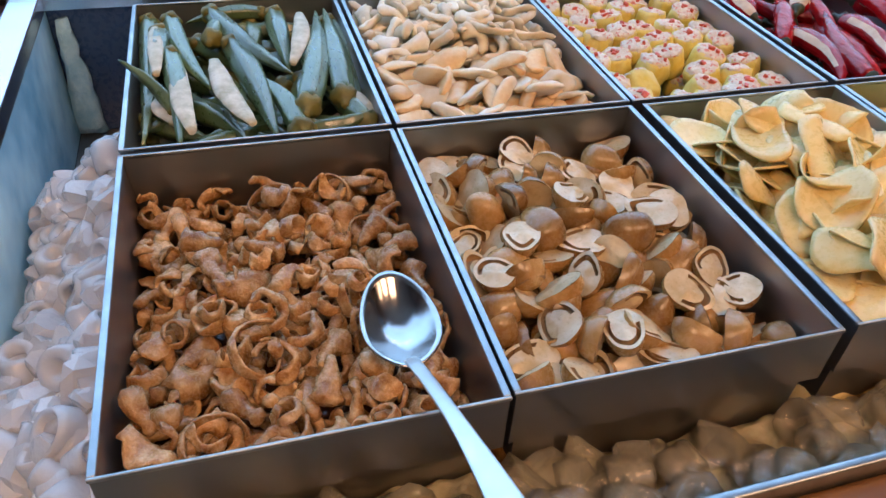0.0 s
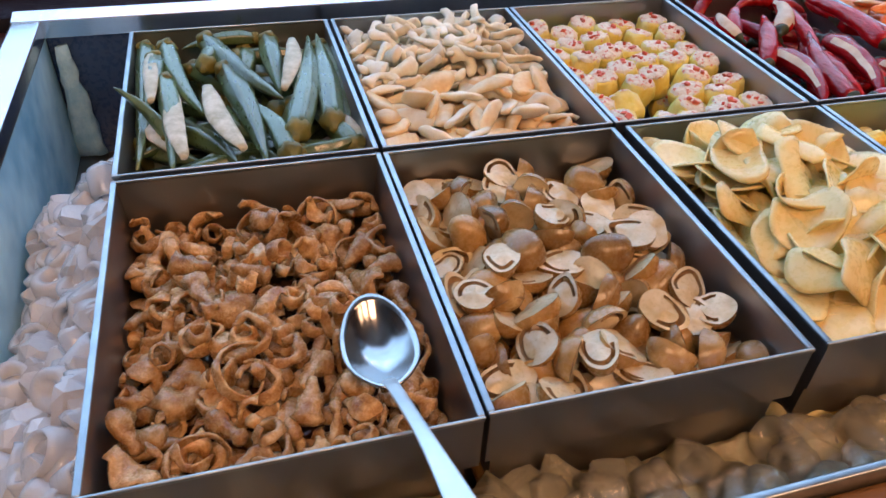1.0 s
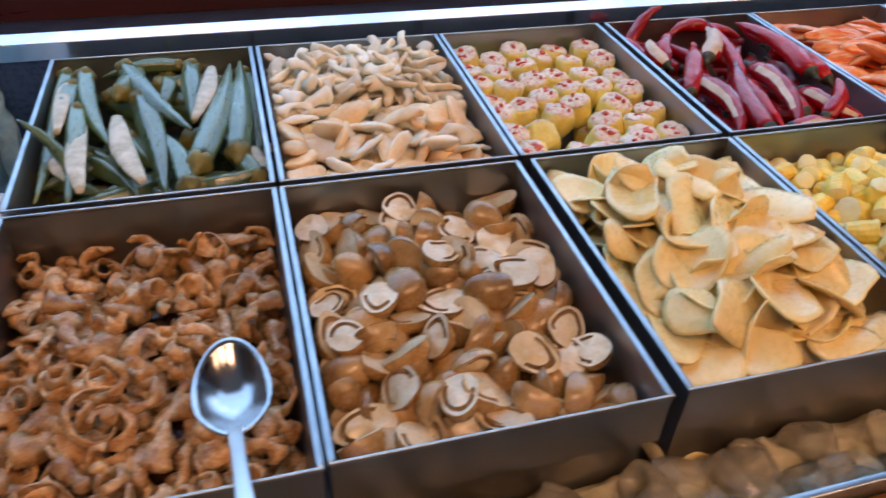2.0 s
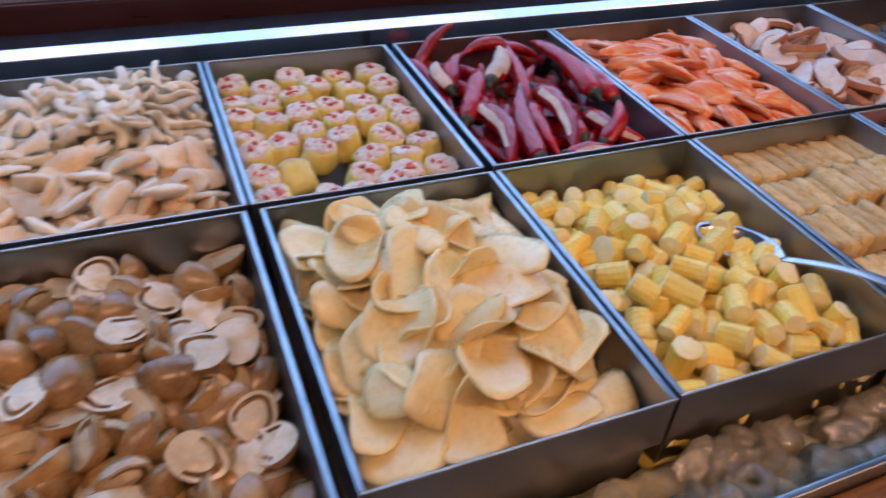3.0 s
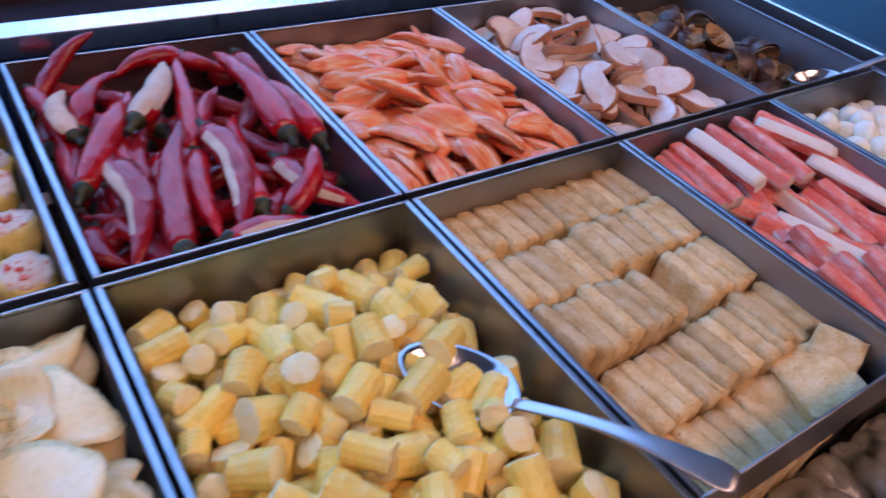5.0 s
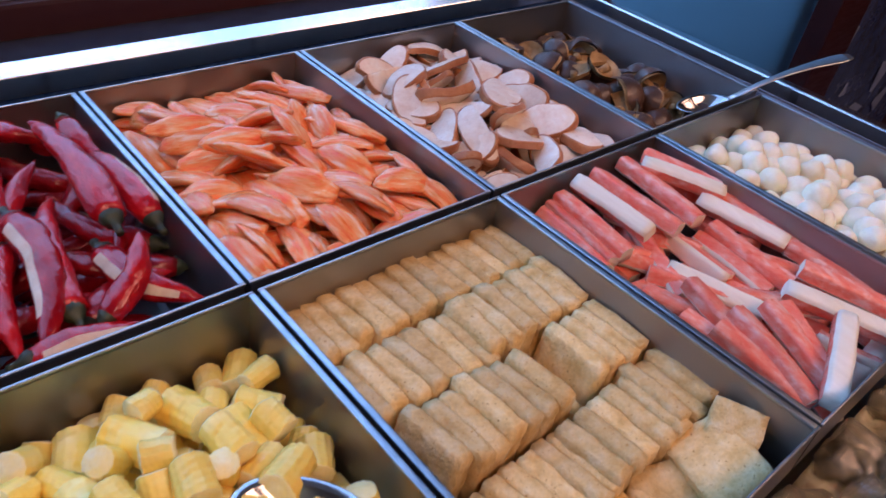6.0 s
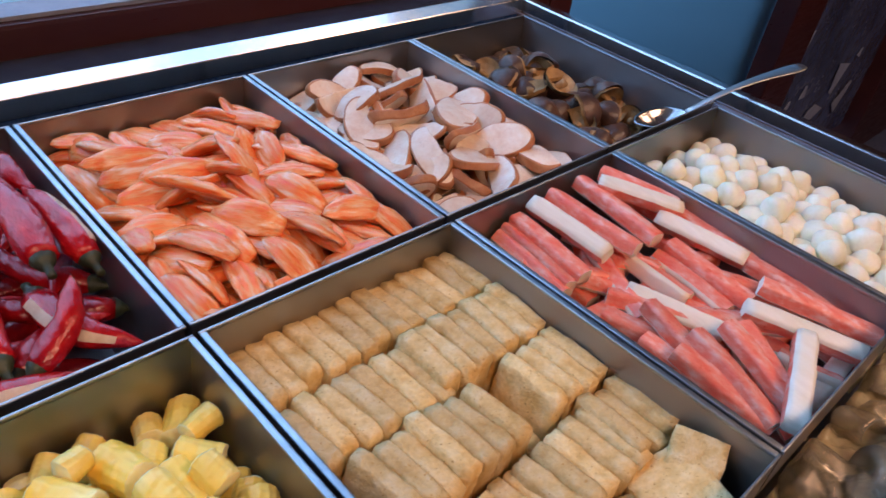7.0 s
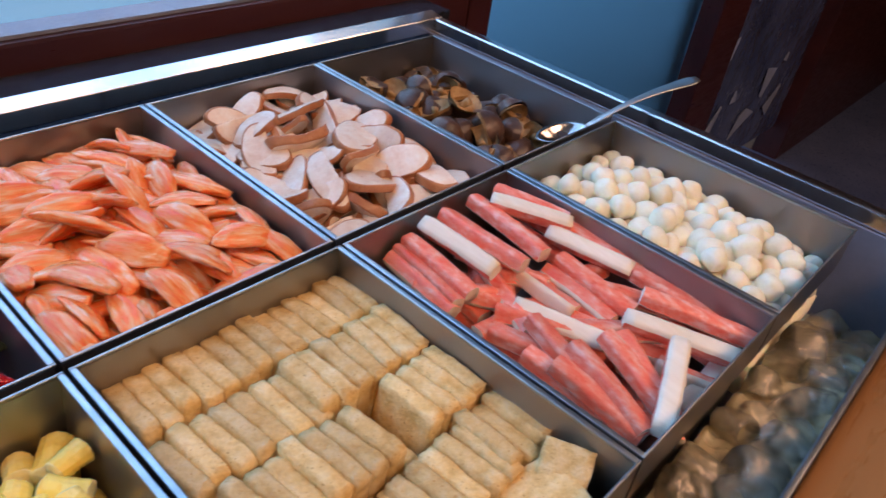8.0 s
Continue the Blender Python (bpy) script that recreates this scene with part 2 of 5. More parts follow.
OKRA_CUT = surface("okra_pale_flesh", [(0.3, (0.40, 0.39, 0.24)), (0.7, (0.74, 0.71, 0.58))], rough=0.4, scale=90, fine=400, bump=0.3, vary=0.1, sss=0.08)
OYSTER_WARM = surface("orange_mushroom_slice", [(0.3, (0.80, 0.46, 0.19)), (0.5, (0.87, 0.62, 0.33)), (0.75, (0.92, 0.80, 0.58))], rough=0.4, scale=45, fine=360, bump=0.2, vary=0.2, sss=0.08)
OYSTER = surface("pale_mushroom_strip", [(0.3, (0.80, 0.64, 0.40)), (0.5, (0.88, 0.79, 0.59)), (0.75, (0.93, 0.89, 0.78))], rough=0.45, scale=55, fine=360, bump=0.3, vary=0.24, sss=0.08)
WRAP = surface("yellow_dumpling_wrapper", [(0.3, (0.80, 0.58, 0.08)), (0.7, (0.88, 0.75, 0.28))], rough=0.45, scale=70, fine=360, bump=0.35, vary=0.12, sss=0.08)
FILL = surface("pink_dumpling_filling", [(0.3, (0.76, 0.56, 0.40)), (0.55, (0.84, 0.73, 0.56)), (0.75, (0.87, 0.81, 0.70))], rough=0.4, scale=190, fine=700, bump=0.6, dist=0.001, vary=0.1, sss=0.08,
               spots=(260, 0.58, (0.72, 0.20, 0.11)))
GARNISH = surface("red_carrot_bit", [(0.3, (0.66, 0.07, 0.03)), (0.7, (0.80, 0.16, 0.08))], rough=0.35, scale=200, fine=600, vary=0.15)
CHILI = surface("red_chili_skin", [(0.3, (0.26, 0.003, 0.007)), (0.6, (0.46, 0.008, 0.009)), (0.8, (0.60, 0.025, 0.018))], rough=0.11, scale=95, fine=190, bump=0.6, dist=0.0012, vary=0.35,
                stretch=(1, 0.4, 1), coat=0.2, rough_vary=0.06)
CHILI_IN = surface("chili_pale_pith", [(0.3, (0.66, 0.46, 0.30)), (0.7, (0.80, 0.68, 0.52))], rough=0.42, scale=90, fine=300, bump=0.4, vary=0.1)
STEM = surface("dark_green_stalk", [(0.3, (0.018, 0.026, 0.012)), (0.7, (0.05, 0.065, 0.025))], rough=0.5, scale=120, fine=500, bump=0.3, vary=0.2)
LOBSTER = surface("orange_seafood_strip", [(0.30, (0.93, 0.12, 0.018)), (0.46, (0.96, 0.25, 0.05)), (0.58, (0.96, 0.44, 0.19)), (0.72, (0.97, 0.75, 0.60))], rough=0.32, scale=230, fine=420,
                  bump=0.35, grain=0.2, vary=0.14, stretch=(1, 0.12, 1), sss=0.25, coat=0.25)
HAM = surface("sausage_cut_face", [(0.3, (0.82, 0.58, 0.41)), (0.55, (0.90, 0.75, 0.60)), (0.75, (0.93, 0.86, 0.76))], rough=0.36, scale=70, fine=420, bump=0.2, vary=0.2, sss=0.08, coat=0.2)
RIND = surface("sausage_rind", [(0.3, (0.42, 0.14, 0.05)), (0.7, (0.60, 0.26, 0.11))], rough=0.35, scale=60, fine=400, bump=0.3, vary=0.25)
SHII = surface("shiitake_cap", [(0.3, (0.030, 0.016, 0.011)), (0.6, (0.10, 0.046, 0.026)), (0.8, (0.24, 0.12, 0.06))], rough=0.38, scale=60, fine=300, bump=0.5, dist=0.001, vary=0.3, coat=0.15)
SHII_IN = surface("shiitake_gills", [(0.3, (0.34, 0.18, 0.06)), (0.7, (0.62, 0.41, 0.19))], rough=0.6, scale=90, fine=420, bump=0.6, dist=0.001, vary=0.25)


# ---------------------------------------------------------------- mesh helpers
def mesh_of(name, bm, mats, smooth=True):
    if smooth:
        for f in bm.faces:
            f.smooth = True
    bm.normal_update()
    me = bpy.data.meshes.new(name)
    bm.to_mesh(me)
    bm.free()
    for m in (mats if isinstance(mats, (list, tuple)) else [mats]):
        me.materials.append(m)
    return me


def part(name, bm, material, parent, label="", smooth=True):
    ob = new(name, mesh_of(name, bm, material, smooth))
    ob.parent = parent
    if label:
        tagged(ob, label)
    return ob


def empty(name, m=None):
    ob = new(name)
    ob.empty_display_size = 0.02
    if m is not None:
        ob.matrix_world = m
    return ob


def box(bm, x0, x1, y0, y1, z0, z1, bevel=0.0, segs=2):
    made = bmesh.ops.create_cube(bm, size=1.0)["verts"]
    for v in made:
        v.co = Vector((x0 + (v.co.x + 0.5) * (x1 - x0), y0 + (v.co.y + 0.5) * (y1 - y0), z0 + (v.co.z + 0.5) * (z1 - z0)))
    if bevel:
        edges = list({e for v in made for e in v.link_edges})
        bmesh.ops.bevel(bm, geom=edges, offset=bevel, segments=segs, affect="EDGES", profile=0.7)
    return bm


def boxed(x0, x1, y0, y1, z0, z1, bevel=0.0, segs=2):
    return box(bmesh.new(), x0, x1, y0, y1, z0, z1, bevel, segs)


def structure(name, bm, mat, label, category, smooth=False):
    return tagged(new(name, mesh_of(name, bm, mat, smooth)), label, category, kind="structure")


def sweep(bm, pts, section, segs=12, start=(0, 0, 1), cap=True, mat=0):
    """A tube along pts; section(i, a) gives the radius pair at ring i and angle a as an offset in the ring's two axes."""
    pts = [Vector(p) for p in pts]
    up = Vector(start)
    rings = []
    for i, p in enumerate(pts):
        d = (pts[min(i + 1, len(pts) - 1)] - pts[max(i - 1, 0)]).normalized()
        up = (up - d * up.dot(d)).normalized()
        side = d.cross(up)
        ring = []
        for k in range(segs):
            a = 2 * math.pi * k / segs
            ou, ov = section(i, a)
            ring.append(bm.verts.new(p + side * ou + up * ov))
        rings.append(ring)
    for r0, r1 in zip(rings, rings[1:]):
        for k in range(segs):
            f = bm.faces.new((r0[k], r1[k], r1[(k + 1) % segs], r0[(k + 1) % segs]))
            f.material_index = mat
    if cap:
        bm.faces.new(rings[0]).material_index = mat
        bm.faces.new(list(reversed(rings[-1]))).material_index = mat
    return rings


def wobble(bm, size, scale, seed):
    for v in bm.verts:
        n = noise.noise_vector(v.co * scale + Vector((seed * 7.3, seed * 3.1, seed * 1.7)))
        v.co += n * size
    return bm


def thicken(bm, th):
    """Gives an open sheet its thickness on the side away from its normals."""
    bm.normal_update()
    faces, edges = bm.faces[:], [(e, e.link_loops[0]) for e in bm.edges if e.is_boundary]
    under = {v: bm.verts.new(v.co - v.normal * th) for v in bm.verts[:]}
    sides = [(lp.vert, lp.link_loop_next.vert) for _, lp in edges]
    for f in faces:
        bm.faces.new([under[v] for v in reversed(f.verts[:])])
    for a, b in sides:
        bm.faces.new((b, a, under[a], under[b]))
    return bm


def coords(me):
    a = np.empty(len(me.vertices) * 3)
    me.vertices.foreach_get("co", a)
    return a.reshape(-1, 3)


# ---------------------------------------------------------------- room
structure("floor", boxed(-3.0, 5.0, -3.2, 0.62, -0.1, 0.0), FLOOR, "dark blue-grey polished floor tiles", "floor")
structure("ceiling", boxed(-3.0, 5.0, -3.2, 0.62, 2.6, 2.7), CEIL, "plain warm painted ceiling above the buffet", "ceiling")
structure("wall_west", boxed(-3.1, -3.0, -3.2, 0.62, 0.0, 2.6), PLASTER, "plain brown plastered room wall", "wall")
structure("wall_east", boxed(5.0, 5.1, -3.2, 0.62, 0.0, 2.6), RED_WOOD, "dark red wood panelled room wall", "wall")
structure("wall_south", boxed(-3.1, 5.1, -3.3, -3.2, 0.0, 2.6), PLASTER, "plain brown plastered room wall", "wall")
bm = bmesh.new()
box(bm, -3.0, 1.439, 0.401, 0.52, 0.0, 0.72)
box(bm, -3.0, -1.62, 0.401, 0.52, 0.72, 2.6)
box(bm, -1.62, 1.439, 0.40, 0.52, 2.32, 2.6)
box(bm, 1.439, 5.0, 0.46, 0.52, 2.32, 2.6)
box(bm, 3.451, 5.0, 0.46, 0.52, 0.0, 2.32)
structure("wall_north", bm, PLASTER, "brown wall under and around the windows", "wall")

win = tagged(empty("window_1"), "wide window with a grey metal frame over a red wood sill", "window", kind="structure")
# added grey strip stands for window light mirrored in the sill's top
part("window_frame", boxed(-1.62, 1.439, 0.358, 0.387, 0.9255, 0.929), GREY_METAL, win, "thin grey strip on the sill, standing for its window reflection", False)
part("window_frame", boxed(-1.62, 1.439, 0.385, 0.4, 2.29, 2.32), GREY_METAL, win, "", False)
part("window_frame", boxed(-1.62, -1.585, 0.385, 0.4, 0.93, 2.29), GREY_METAL, win, "", False)
part("window_frame", boxed(1.405, 1.439, 0.385, 0.4, 0.93, 2.29), GREY_METAL, win, "", False)
pane = part("pane", boxed(-1.585, 1.405, 0.388, 0.393, 0.9262, 2.29), PANE, win, "clear pane with blue daylight behind", False)
pane.visible_shadow = False
part("window_sill", boxed(-1.7, 1.439, 0.352, 0.40, 0.721, 0.925, 0.004), RED_WOOD, win, "dark red varnished wood sill", False)

structure("trim_post_1", boxed(1.4395, 1.49, 0.35, 0.46, 0.0, 2.32, 0.004), RED_WOOD, "dark red varnished wooden post beside the window", "post")
structure("trim_post_2", boxed(2.40, 2.57, 0.36, 0.47, 0.0, 2.32, 0.004), RED_WOOD, "dark red-brown wooden column between windows", "post")
structure("trim_post_3", boxed(3.45, 4.99, 0.36, 0.459, 0.0, 2.32, 0.004), RED_WOOD, "dark red-brown wooden column between windows", "post")
win2 = tagged(empty("window_2"), "tall frosted panel glowing with dim blue daylight", "window", kind="structure")
p2 = part("pane", boxed(1.491, 2.399, 0.415, 0.425, 0.12, 2.31), FROSTED, win2, "blue frosted glass", False)
win3 = tagged(empty("window_3"), "dark window glass between wooden columns", "window", kind="structure")
part("pane", boxed(2.571, 3.449, 0.415, 0.425, 0.12, 2.31), SHEET, win3, "dark crinkled glossy film", False)
# small pale wedges on the dark pane: x, z, width, height, angle
WEDGES = ((3.12, 0.37, 0.09, 0.10, 190), (3.25, 0.285, 0.07, 0.11, 40), (3.01, 0.268, 0.17, 0.06, -22), (2.75, 0.32, 0.05, 0.11, 30), (2.66, 0.50, 0.08, 0.05, 10),
          (2.86, 0.38, 0.04, 0.04, 0), (2.70, 0.555, 0.07, 0.06, 170), (3.23, 0.44, 0.03, 0.03, 20), (2.95, 0.80, 0.20, 0.05, 5), (2.78, 0.72, 0.06, 0.05, -30))
for x, z, w, h, ang in WEDGES:
    bm = boxed(-w / 2, w / 2, -0.001, 0.001, -h / 2, h / 2)
    for v in bm.verts:
        if v.co.z > 0:
            v.co.x *= 0.25
    bm.transform(Matrix.Translation((x, 0.408, z)) @ pose(0, 0, 0, 0, ang, 0))
    part("torn_strip", bm, PALE_WEDGE, win3, "small pale wedge on the dark film", False)
structure("backdrop", boxed(-6, 8, 2.4, 2.42, -0.5, 5.0), OUTDOOR, "even blue overcast daylight outside the windows", "backdrop")

# assumed frames for the unseen lamps, the added fill included
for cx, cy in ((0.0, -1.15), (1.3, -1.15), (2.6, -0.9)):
    lamp = tagged(empty("unseen_ceiling_light", Matrix.Translation((cx, cy, 2.6))), "unseen warm ceiling light, its square dark frame assumed", "lamp", "ceiling lights")
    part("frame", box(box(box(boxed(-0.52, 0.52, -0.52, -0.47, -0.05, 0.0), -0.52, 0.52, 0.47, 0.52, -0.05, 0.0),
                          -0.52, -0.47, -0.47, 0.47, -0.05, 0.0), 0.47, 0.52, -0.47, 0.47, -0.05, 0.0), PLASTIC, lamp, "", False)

# ---------------------------------------------------------------- counter
RIM_Z = 0.90
X0, X1, Y0, Y1 = -0.075, 1.286, -0.297, 0.283
counter = tagged(empty("buffet_counter", Matrix.Translation((0.6, 0, 0))), "steel-lined chilled buffet counter with a wooden body", "counter")
counter_at = counter.matrix_world.inverted()


def counter_part(name, bm, mat, label="", smooth=False):
    bm.transform(counter_at)
    return part(name, bm, mat, counter, label, smooth)


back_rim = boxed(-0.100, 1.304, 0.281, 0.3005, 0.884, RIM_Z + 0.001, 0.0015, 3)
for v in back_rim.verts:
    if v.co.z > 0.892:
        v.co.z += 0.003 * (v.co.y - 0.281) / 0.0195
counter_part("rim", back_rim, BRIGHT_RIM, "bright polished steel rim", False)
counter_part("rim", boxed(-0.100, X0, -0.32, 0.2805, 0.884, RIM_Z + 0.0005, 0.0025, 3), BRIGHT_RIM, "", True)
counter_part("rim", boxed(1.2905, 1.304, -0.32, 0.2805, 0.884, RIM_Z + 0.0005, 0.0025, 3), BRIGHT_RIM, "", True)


def skewed(bm):
    """The front runs slightly askew to the pans."""
    for v in bm.verts:
        v.co.y += 0.010 * (v.co.x - 0.3)
    return bm


counter_part("front_edge", skewed(boxed(X0 + 0.0005, X1 - 0.0005, -0.3025, -0.298, 0.80, 0.889, 0.0012, 2)), RIM_STEEL, "thin steel front edge", True)
counter_part("well_wall", boxed(X0 - 0.004, X0 - 0.0005, Y0, Y1, 0.76, 0.884), DAYLIT_FROST_WALL, "frosted steel side of the ice well, tinted blue for daylight")
# this steel wall's blue reflection is put in as a blue-grey colour
counter_part("well_wall", boxed(X1 + 0.0005, 1.2904, Y0, Y1, 0.76, 0.884), GREY_METAL, "end wall of the ice well, blue-grey for reflected daylight")
counter_part("well_wall", boxed(X0, X1, Y1 + 0.0005, Y1 + 0.004, 0.76, 0.884), WELL_REFLECTION, "back wall of the ice well, dark navy for its blue reflections")
counter_part("well_floor", boxed(X0, X1, Y0, Y1, 0.755, 0.76), STEEL)
counter_part("front_board", skewed(boxed(-0.16, 1.345, -0.42, -0.303, 0.86, 0.879, 0.004)), TAN_WOOD, "worn brown wooden front ledge", True)
counter_part("body", boxed(-0.13, 1.315, -0.40, 0.34, 0.10, 0.755, 0.004), RED_WOOD, "dark red-brown wooden body")
counter_part("body_panel", boxed(-0.13, 1.315, -0.40, -0.306, 0.755, 0.859), RED_WOOD)
counter_part("plinth", boxed(-0.10, 1.30, -0.36, 0.32, 0.0, 0.10), PLASTIC)
counter_part("ledge", boxed(-0.135, 1.34, 0.3010, 0.3515, 0.862, 0.8975), GRANITE, "narrow black polished stone ledge")
counter_part("side_board", boxed(1.3045, 1.315, -0.30, 0.30, 0.755, 0.893, 0.002), TAN_WOOD, "worn brown wooden end board")
counter_part("side_board", boxed(-0.13, -0.1005, -0.30, 0.304, 0.755, 0.884, 0.003), RED_WOOD)

# bearers on which the pans stand in the ice
for y in (-0.20, -0.05, 0.05, 0.20):
    counter_part("bearer", boxed(0.004, 1.244, y - 0.008, y + 0.008, 0.76, 0.815), STEEL)


# ---------------------------------------------------------------- pans
PAN_BASE = 0.816


def pan(x0, x1, y0, y1, label):
    """An open steel pan with a welded corner seam, a folded edge and a stepped collar."""
    cx, cy = (x0 + x1) / 2, (y0 + y1) / 2
    w, d, h = (x1 - x0) / 2, (y1 - y0) / 2, RIM_Z - PAN_BASE
    top = tagged(empty("food_pan", Matrix.Translation((cx, cy, PAN_BASE))), label, "food pan", "steel food pans in the ice well")
    bm = bmesh.new()
    t, s = 0.0014, 0.0050
    profile = [(-0.0, h - 0.0016), (0.0, h - 0.036), (s, h - 0.038), (s + 0.001, 0.003), (s + 0.004, 0.0)]
    inner = [(s + 0.008, t), (s + t + 0.002, 0.003), (s + t + 0.0004, 0.006), (t + 0.0036, h - 0.036), (t, h - 0.0016)]
    loops = []
    for off, z in profile + inner:
        loops.append([bm.verts.new((sx * (w - off), sy * (d - off), z)) for sx, sy in ((-1, -1), (1, -1), (1, 1), (-1, 1))])
    for a, b in zip(loops, loops[1:]):
        if a is loops[len(profile) - 1]:
            continue
        for k in range(4):
            bm.faces.new((a[k], a[(k + 1) % 4], b[(k + 1) % 4], b[k]))
    bm.faces.new(list(reversed(loops[len(profile) - 1])))
    bm.faces.new(loops[len(profile)])
    part("body", bm, STEEL, top, "", False)
    e, ey, ox, oy = 0.0026, 0.0013, 0.0009, 0.0004
    rim = bmesh.new()
    box(rim, -w - ox, w + ox, -d - oy, -d + ey, h - 0.0016, h + 0.0006, 0.0007, 2)
    box(rim, -w - ox, w + ox, d - ey, d + oy, h - 0.0016, h + 0.0006, 0.0007, 2)
    box(rim, -w - ox, -w + e, -d + ey, d - ey, h - 0.0016, h + 0.0006, 0.0007, 2)
    box(rim, w - e, w + ox, -d + ey, d - ey, h - 0.0016, h + 0.0006, 0.0007, 2)
    part("folded_edge", rim, RIM_STEEL, top, "polished folded steel edge", True)
    for sx in (-1, 1):
        seam = bmesh.new()
        sweep(seam, [(sx * (w - s - t - 0.001), d - s - t - 0.001, 0.006 + 0.01 * i) for i in range(8)],
              lambda i, a: (0.0009 * math.cos(a) * (1 + 0.3 * math.sin(i * 5)), 0.0009 * math.sin(a)), 6)
        part("weld_seam", seam, RIM_STEEL, top)
    return top


FRONT_Y, BACK_Y = (-0.236, -0.0035), (0.0035, 0.2435)
FRONT = [(0.0035, 0.1772), (0.1808, 0.3560), (0.3668, 0.5375), (0.5420, 0.7180), (0.7225, 0.8985), (0.9025, 1.0765), (1.0805, 1.2445)]
BACK = [(0.0035, 0.1772), (0.1822, 0.3580), (0.3622, 0.5345), (0.5435, 0.7180), (0.7220, 0.8980), (0.9020, 1.0785), (1.0820, 1.2490)]
# how far each front pan stands out from its row
FRONT_OUT = [0.0035, 0.002, 0.0005, -0.001, -0.003, -0.003, -0.003]
FRONT_FOOD = ["braised brown meat", "halved straw mushrooms", "thin pale yellow slices", "baby corn pieces", "fried bean curd slices", "red crab sticks", "white fish balls"]
BACK_FOOD = ["green okra", "pale mushroom strips", "yellow dumplings", "red chilies", "orange seafood strips", "sausage slices", "dark shiitake"]
for spans, ys, foods in ((FRONT, FRONT_Y, FRONT_FOOD), (BACK, BACK_Y, BACK_FOOD)):
    for i, ((a, b), food) in enumerate(zip(spans, foods)):
        out = FRONT_OUT[i] if spans is FRONT else 0.0
        pan(a, b, ys[0] - out, ys[1], "square-cornered steel pan holding " + food)


# ---------------------------------------------------------------- heaps
class Heap:
    """A pan's filling: pieces are laid one by one where the pile is lowest against the wanted surface."""

    def __init__(self, span, ys, seed, surface_fn, base=0.03, bottom=PAN_BASE):
        self.x0, self.x1, self.y0, self.y1 = span[0] + 0.005, span[1] - 0.005, ys[0] + 0.005, ys[1] - 0.005
        self.rng = np.random.default_rng(seed)
        self.step = 0.002
        self.nx, self.ny = int((self.x1 - self.x0) / self.step) + 1, int((self.y1 - self.y0) / self.step) + 1
        u, v = np.meshgrid(np.linspace(0, 1, self.nx), np.linspace(0, 1, self.ny), indexing="ij")
        self.want = RIM_Z + surface_fn(u, v)
        self.bottom = bottom
        self.h = np.maximum(self.want - base, bottom + 0.002)
        self.floor = self.h.copy()

    def cells(self, p):
        i = np.clip(((p[:, 0] - self.x0) / self.step).astype(int), 0, self.nx - 1)
        j = np.clip(((p[:, 1] - self.y0) / self.step).astype(int), 0, self.ny - 1)
        return i, j

    def inside(self, p, over=0.0):
        lo, hi = p.min(0), p.max(0)
        dx = max(self.x0 - over - lo[0], 0) - max(hi[0] - self.x1 - over, 0)
        dy = max(self.y0 - over - lo[1], 0) - max(hi[1] - self.y1 - over, 0)
        return np.array((dx, dy, 0.0))

    def rest(self, p, sink):
        i, j = self.cells(p)
        return np.percentile(self.h[i, j] - p[:, 2], sink)

    def mark(self, p):
        i, j = self.cells(p)
        for di in (0, 1):
            for dj in (0, 1):
                np.maximum.at(self.h, (np.clip(i + di, 0, self.nx - 1), np.clip(j + dj, 0, self.ny - 1)), p[:, 2])

    def bed(self, name, mat, label, category):
        """The packed lower layer, which shows only in the gaps."""
        bm = bmesh.new()
        k = 2
        grid = {}
        for i in range(0, self.nx, k):
            for j in range(0, self.ny, k):
                x, y = self.x0 + i * self.step, self.y0 + j * self.step
                n = noise.noise(Vector((x * 85, y * 85, 1.3)))
                z = self.floor[i, j] - 0.004 + 0.008 * n
                grid[i, j] = bm.verts.new((x, y, max(z, self.bottom + 0.003)))
        for (i, j), v in grid.items():
            if (i + k, j + k) in grid:
                bm.faces.new((v, grid[i + k, j], grid[i + k, j + k], grid[i, j + k]))
        edge = [e for e in bm.edges if e.is_boundary]
        low = bmesh.ops.extrude_edge_only(bm, edges=edge)["geom"]
        for g in low:
            if isinstance(g, bmesh.types.BMVert):
                g.co.z = self.bottom + 0.0016
        ob = tagged(new(name, mesh_of(name, bm, mat)), label, category, kind="stuff")
        return ob

    def lay(self, protos, tags, count=400, tilt=25, sink=80, tries=5, tol=0.004, over=0.0, turn=None, roll=180, scale=(0.9, 1.1), crest=0.016):
        rng = self.rng
        made = missed = 0
        while made < count:
            ci, cj = rng.integers(0, self.nx, 60), rng.integers(0, self.ny, 60)
            lack = self.want[ci, cj] - self.h[ci, cj]
            best = int(lack.argmax())
            if lack[best] < tol:
                break
            x, y = self.x0 + ci[best] * self.step, self.y0 + cj[best] * self.step
            proto = protos[int(rng.integers(len(protos)))]
            pick = None
            for _ in range(tries):
                yaw = rng.uniform(*turn) if turn else rng.uniform(0, 360)
                m = pose(0, 0, 0, 0, 0, yaw) @ pose(0, 0, 0, rng.normal(0, tilt), 0, 0) @ pose(0, 0, 0, 0, rng.uniform(-roll, roll), 0)
                m = m @ Matrix.Scale(rng.uniform(*scale), 4)
                a = np.array(m)[:3, :3]
                p = proto["co"] @ a.T + (x, y, 0)
                shift = self.inside(p, over)
                p = p + shift
                z = self.rest(p, sink)
                top = p[:, 2].max() + z
                if pick is None or top < pick[0]:
                    pick = (top, m, shift, z, p)
            top, m, shift, z, p = pick
            if top > self.want[ci[best], cj[best]] + crest:
                self.h[ci[best], cj[best]] = self.want[ci[best], cj[best]]
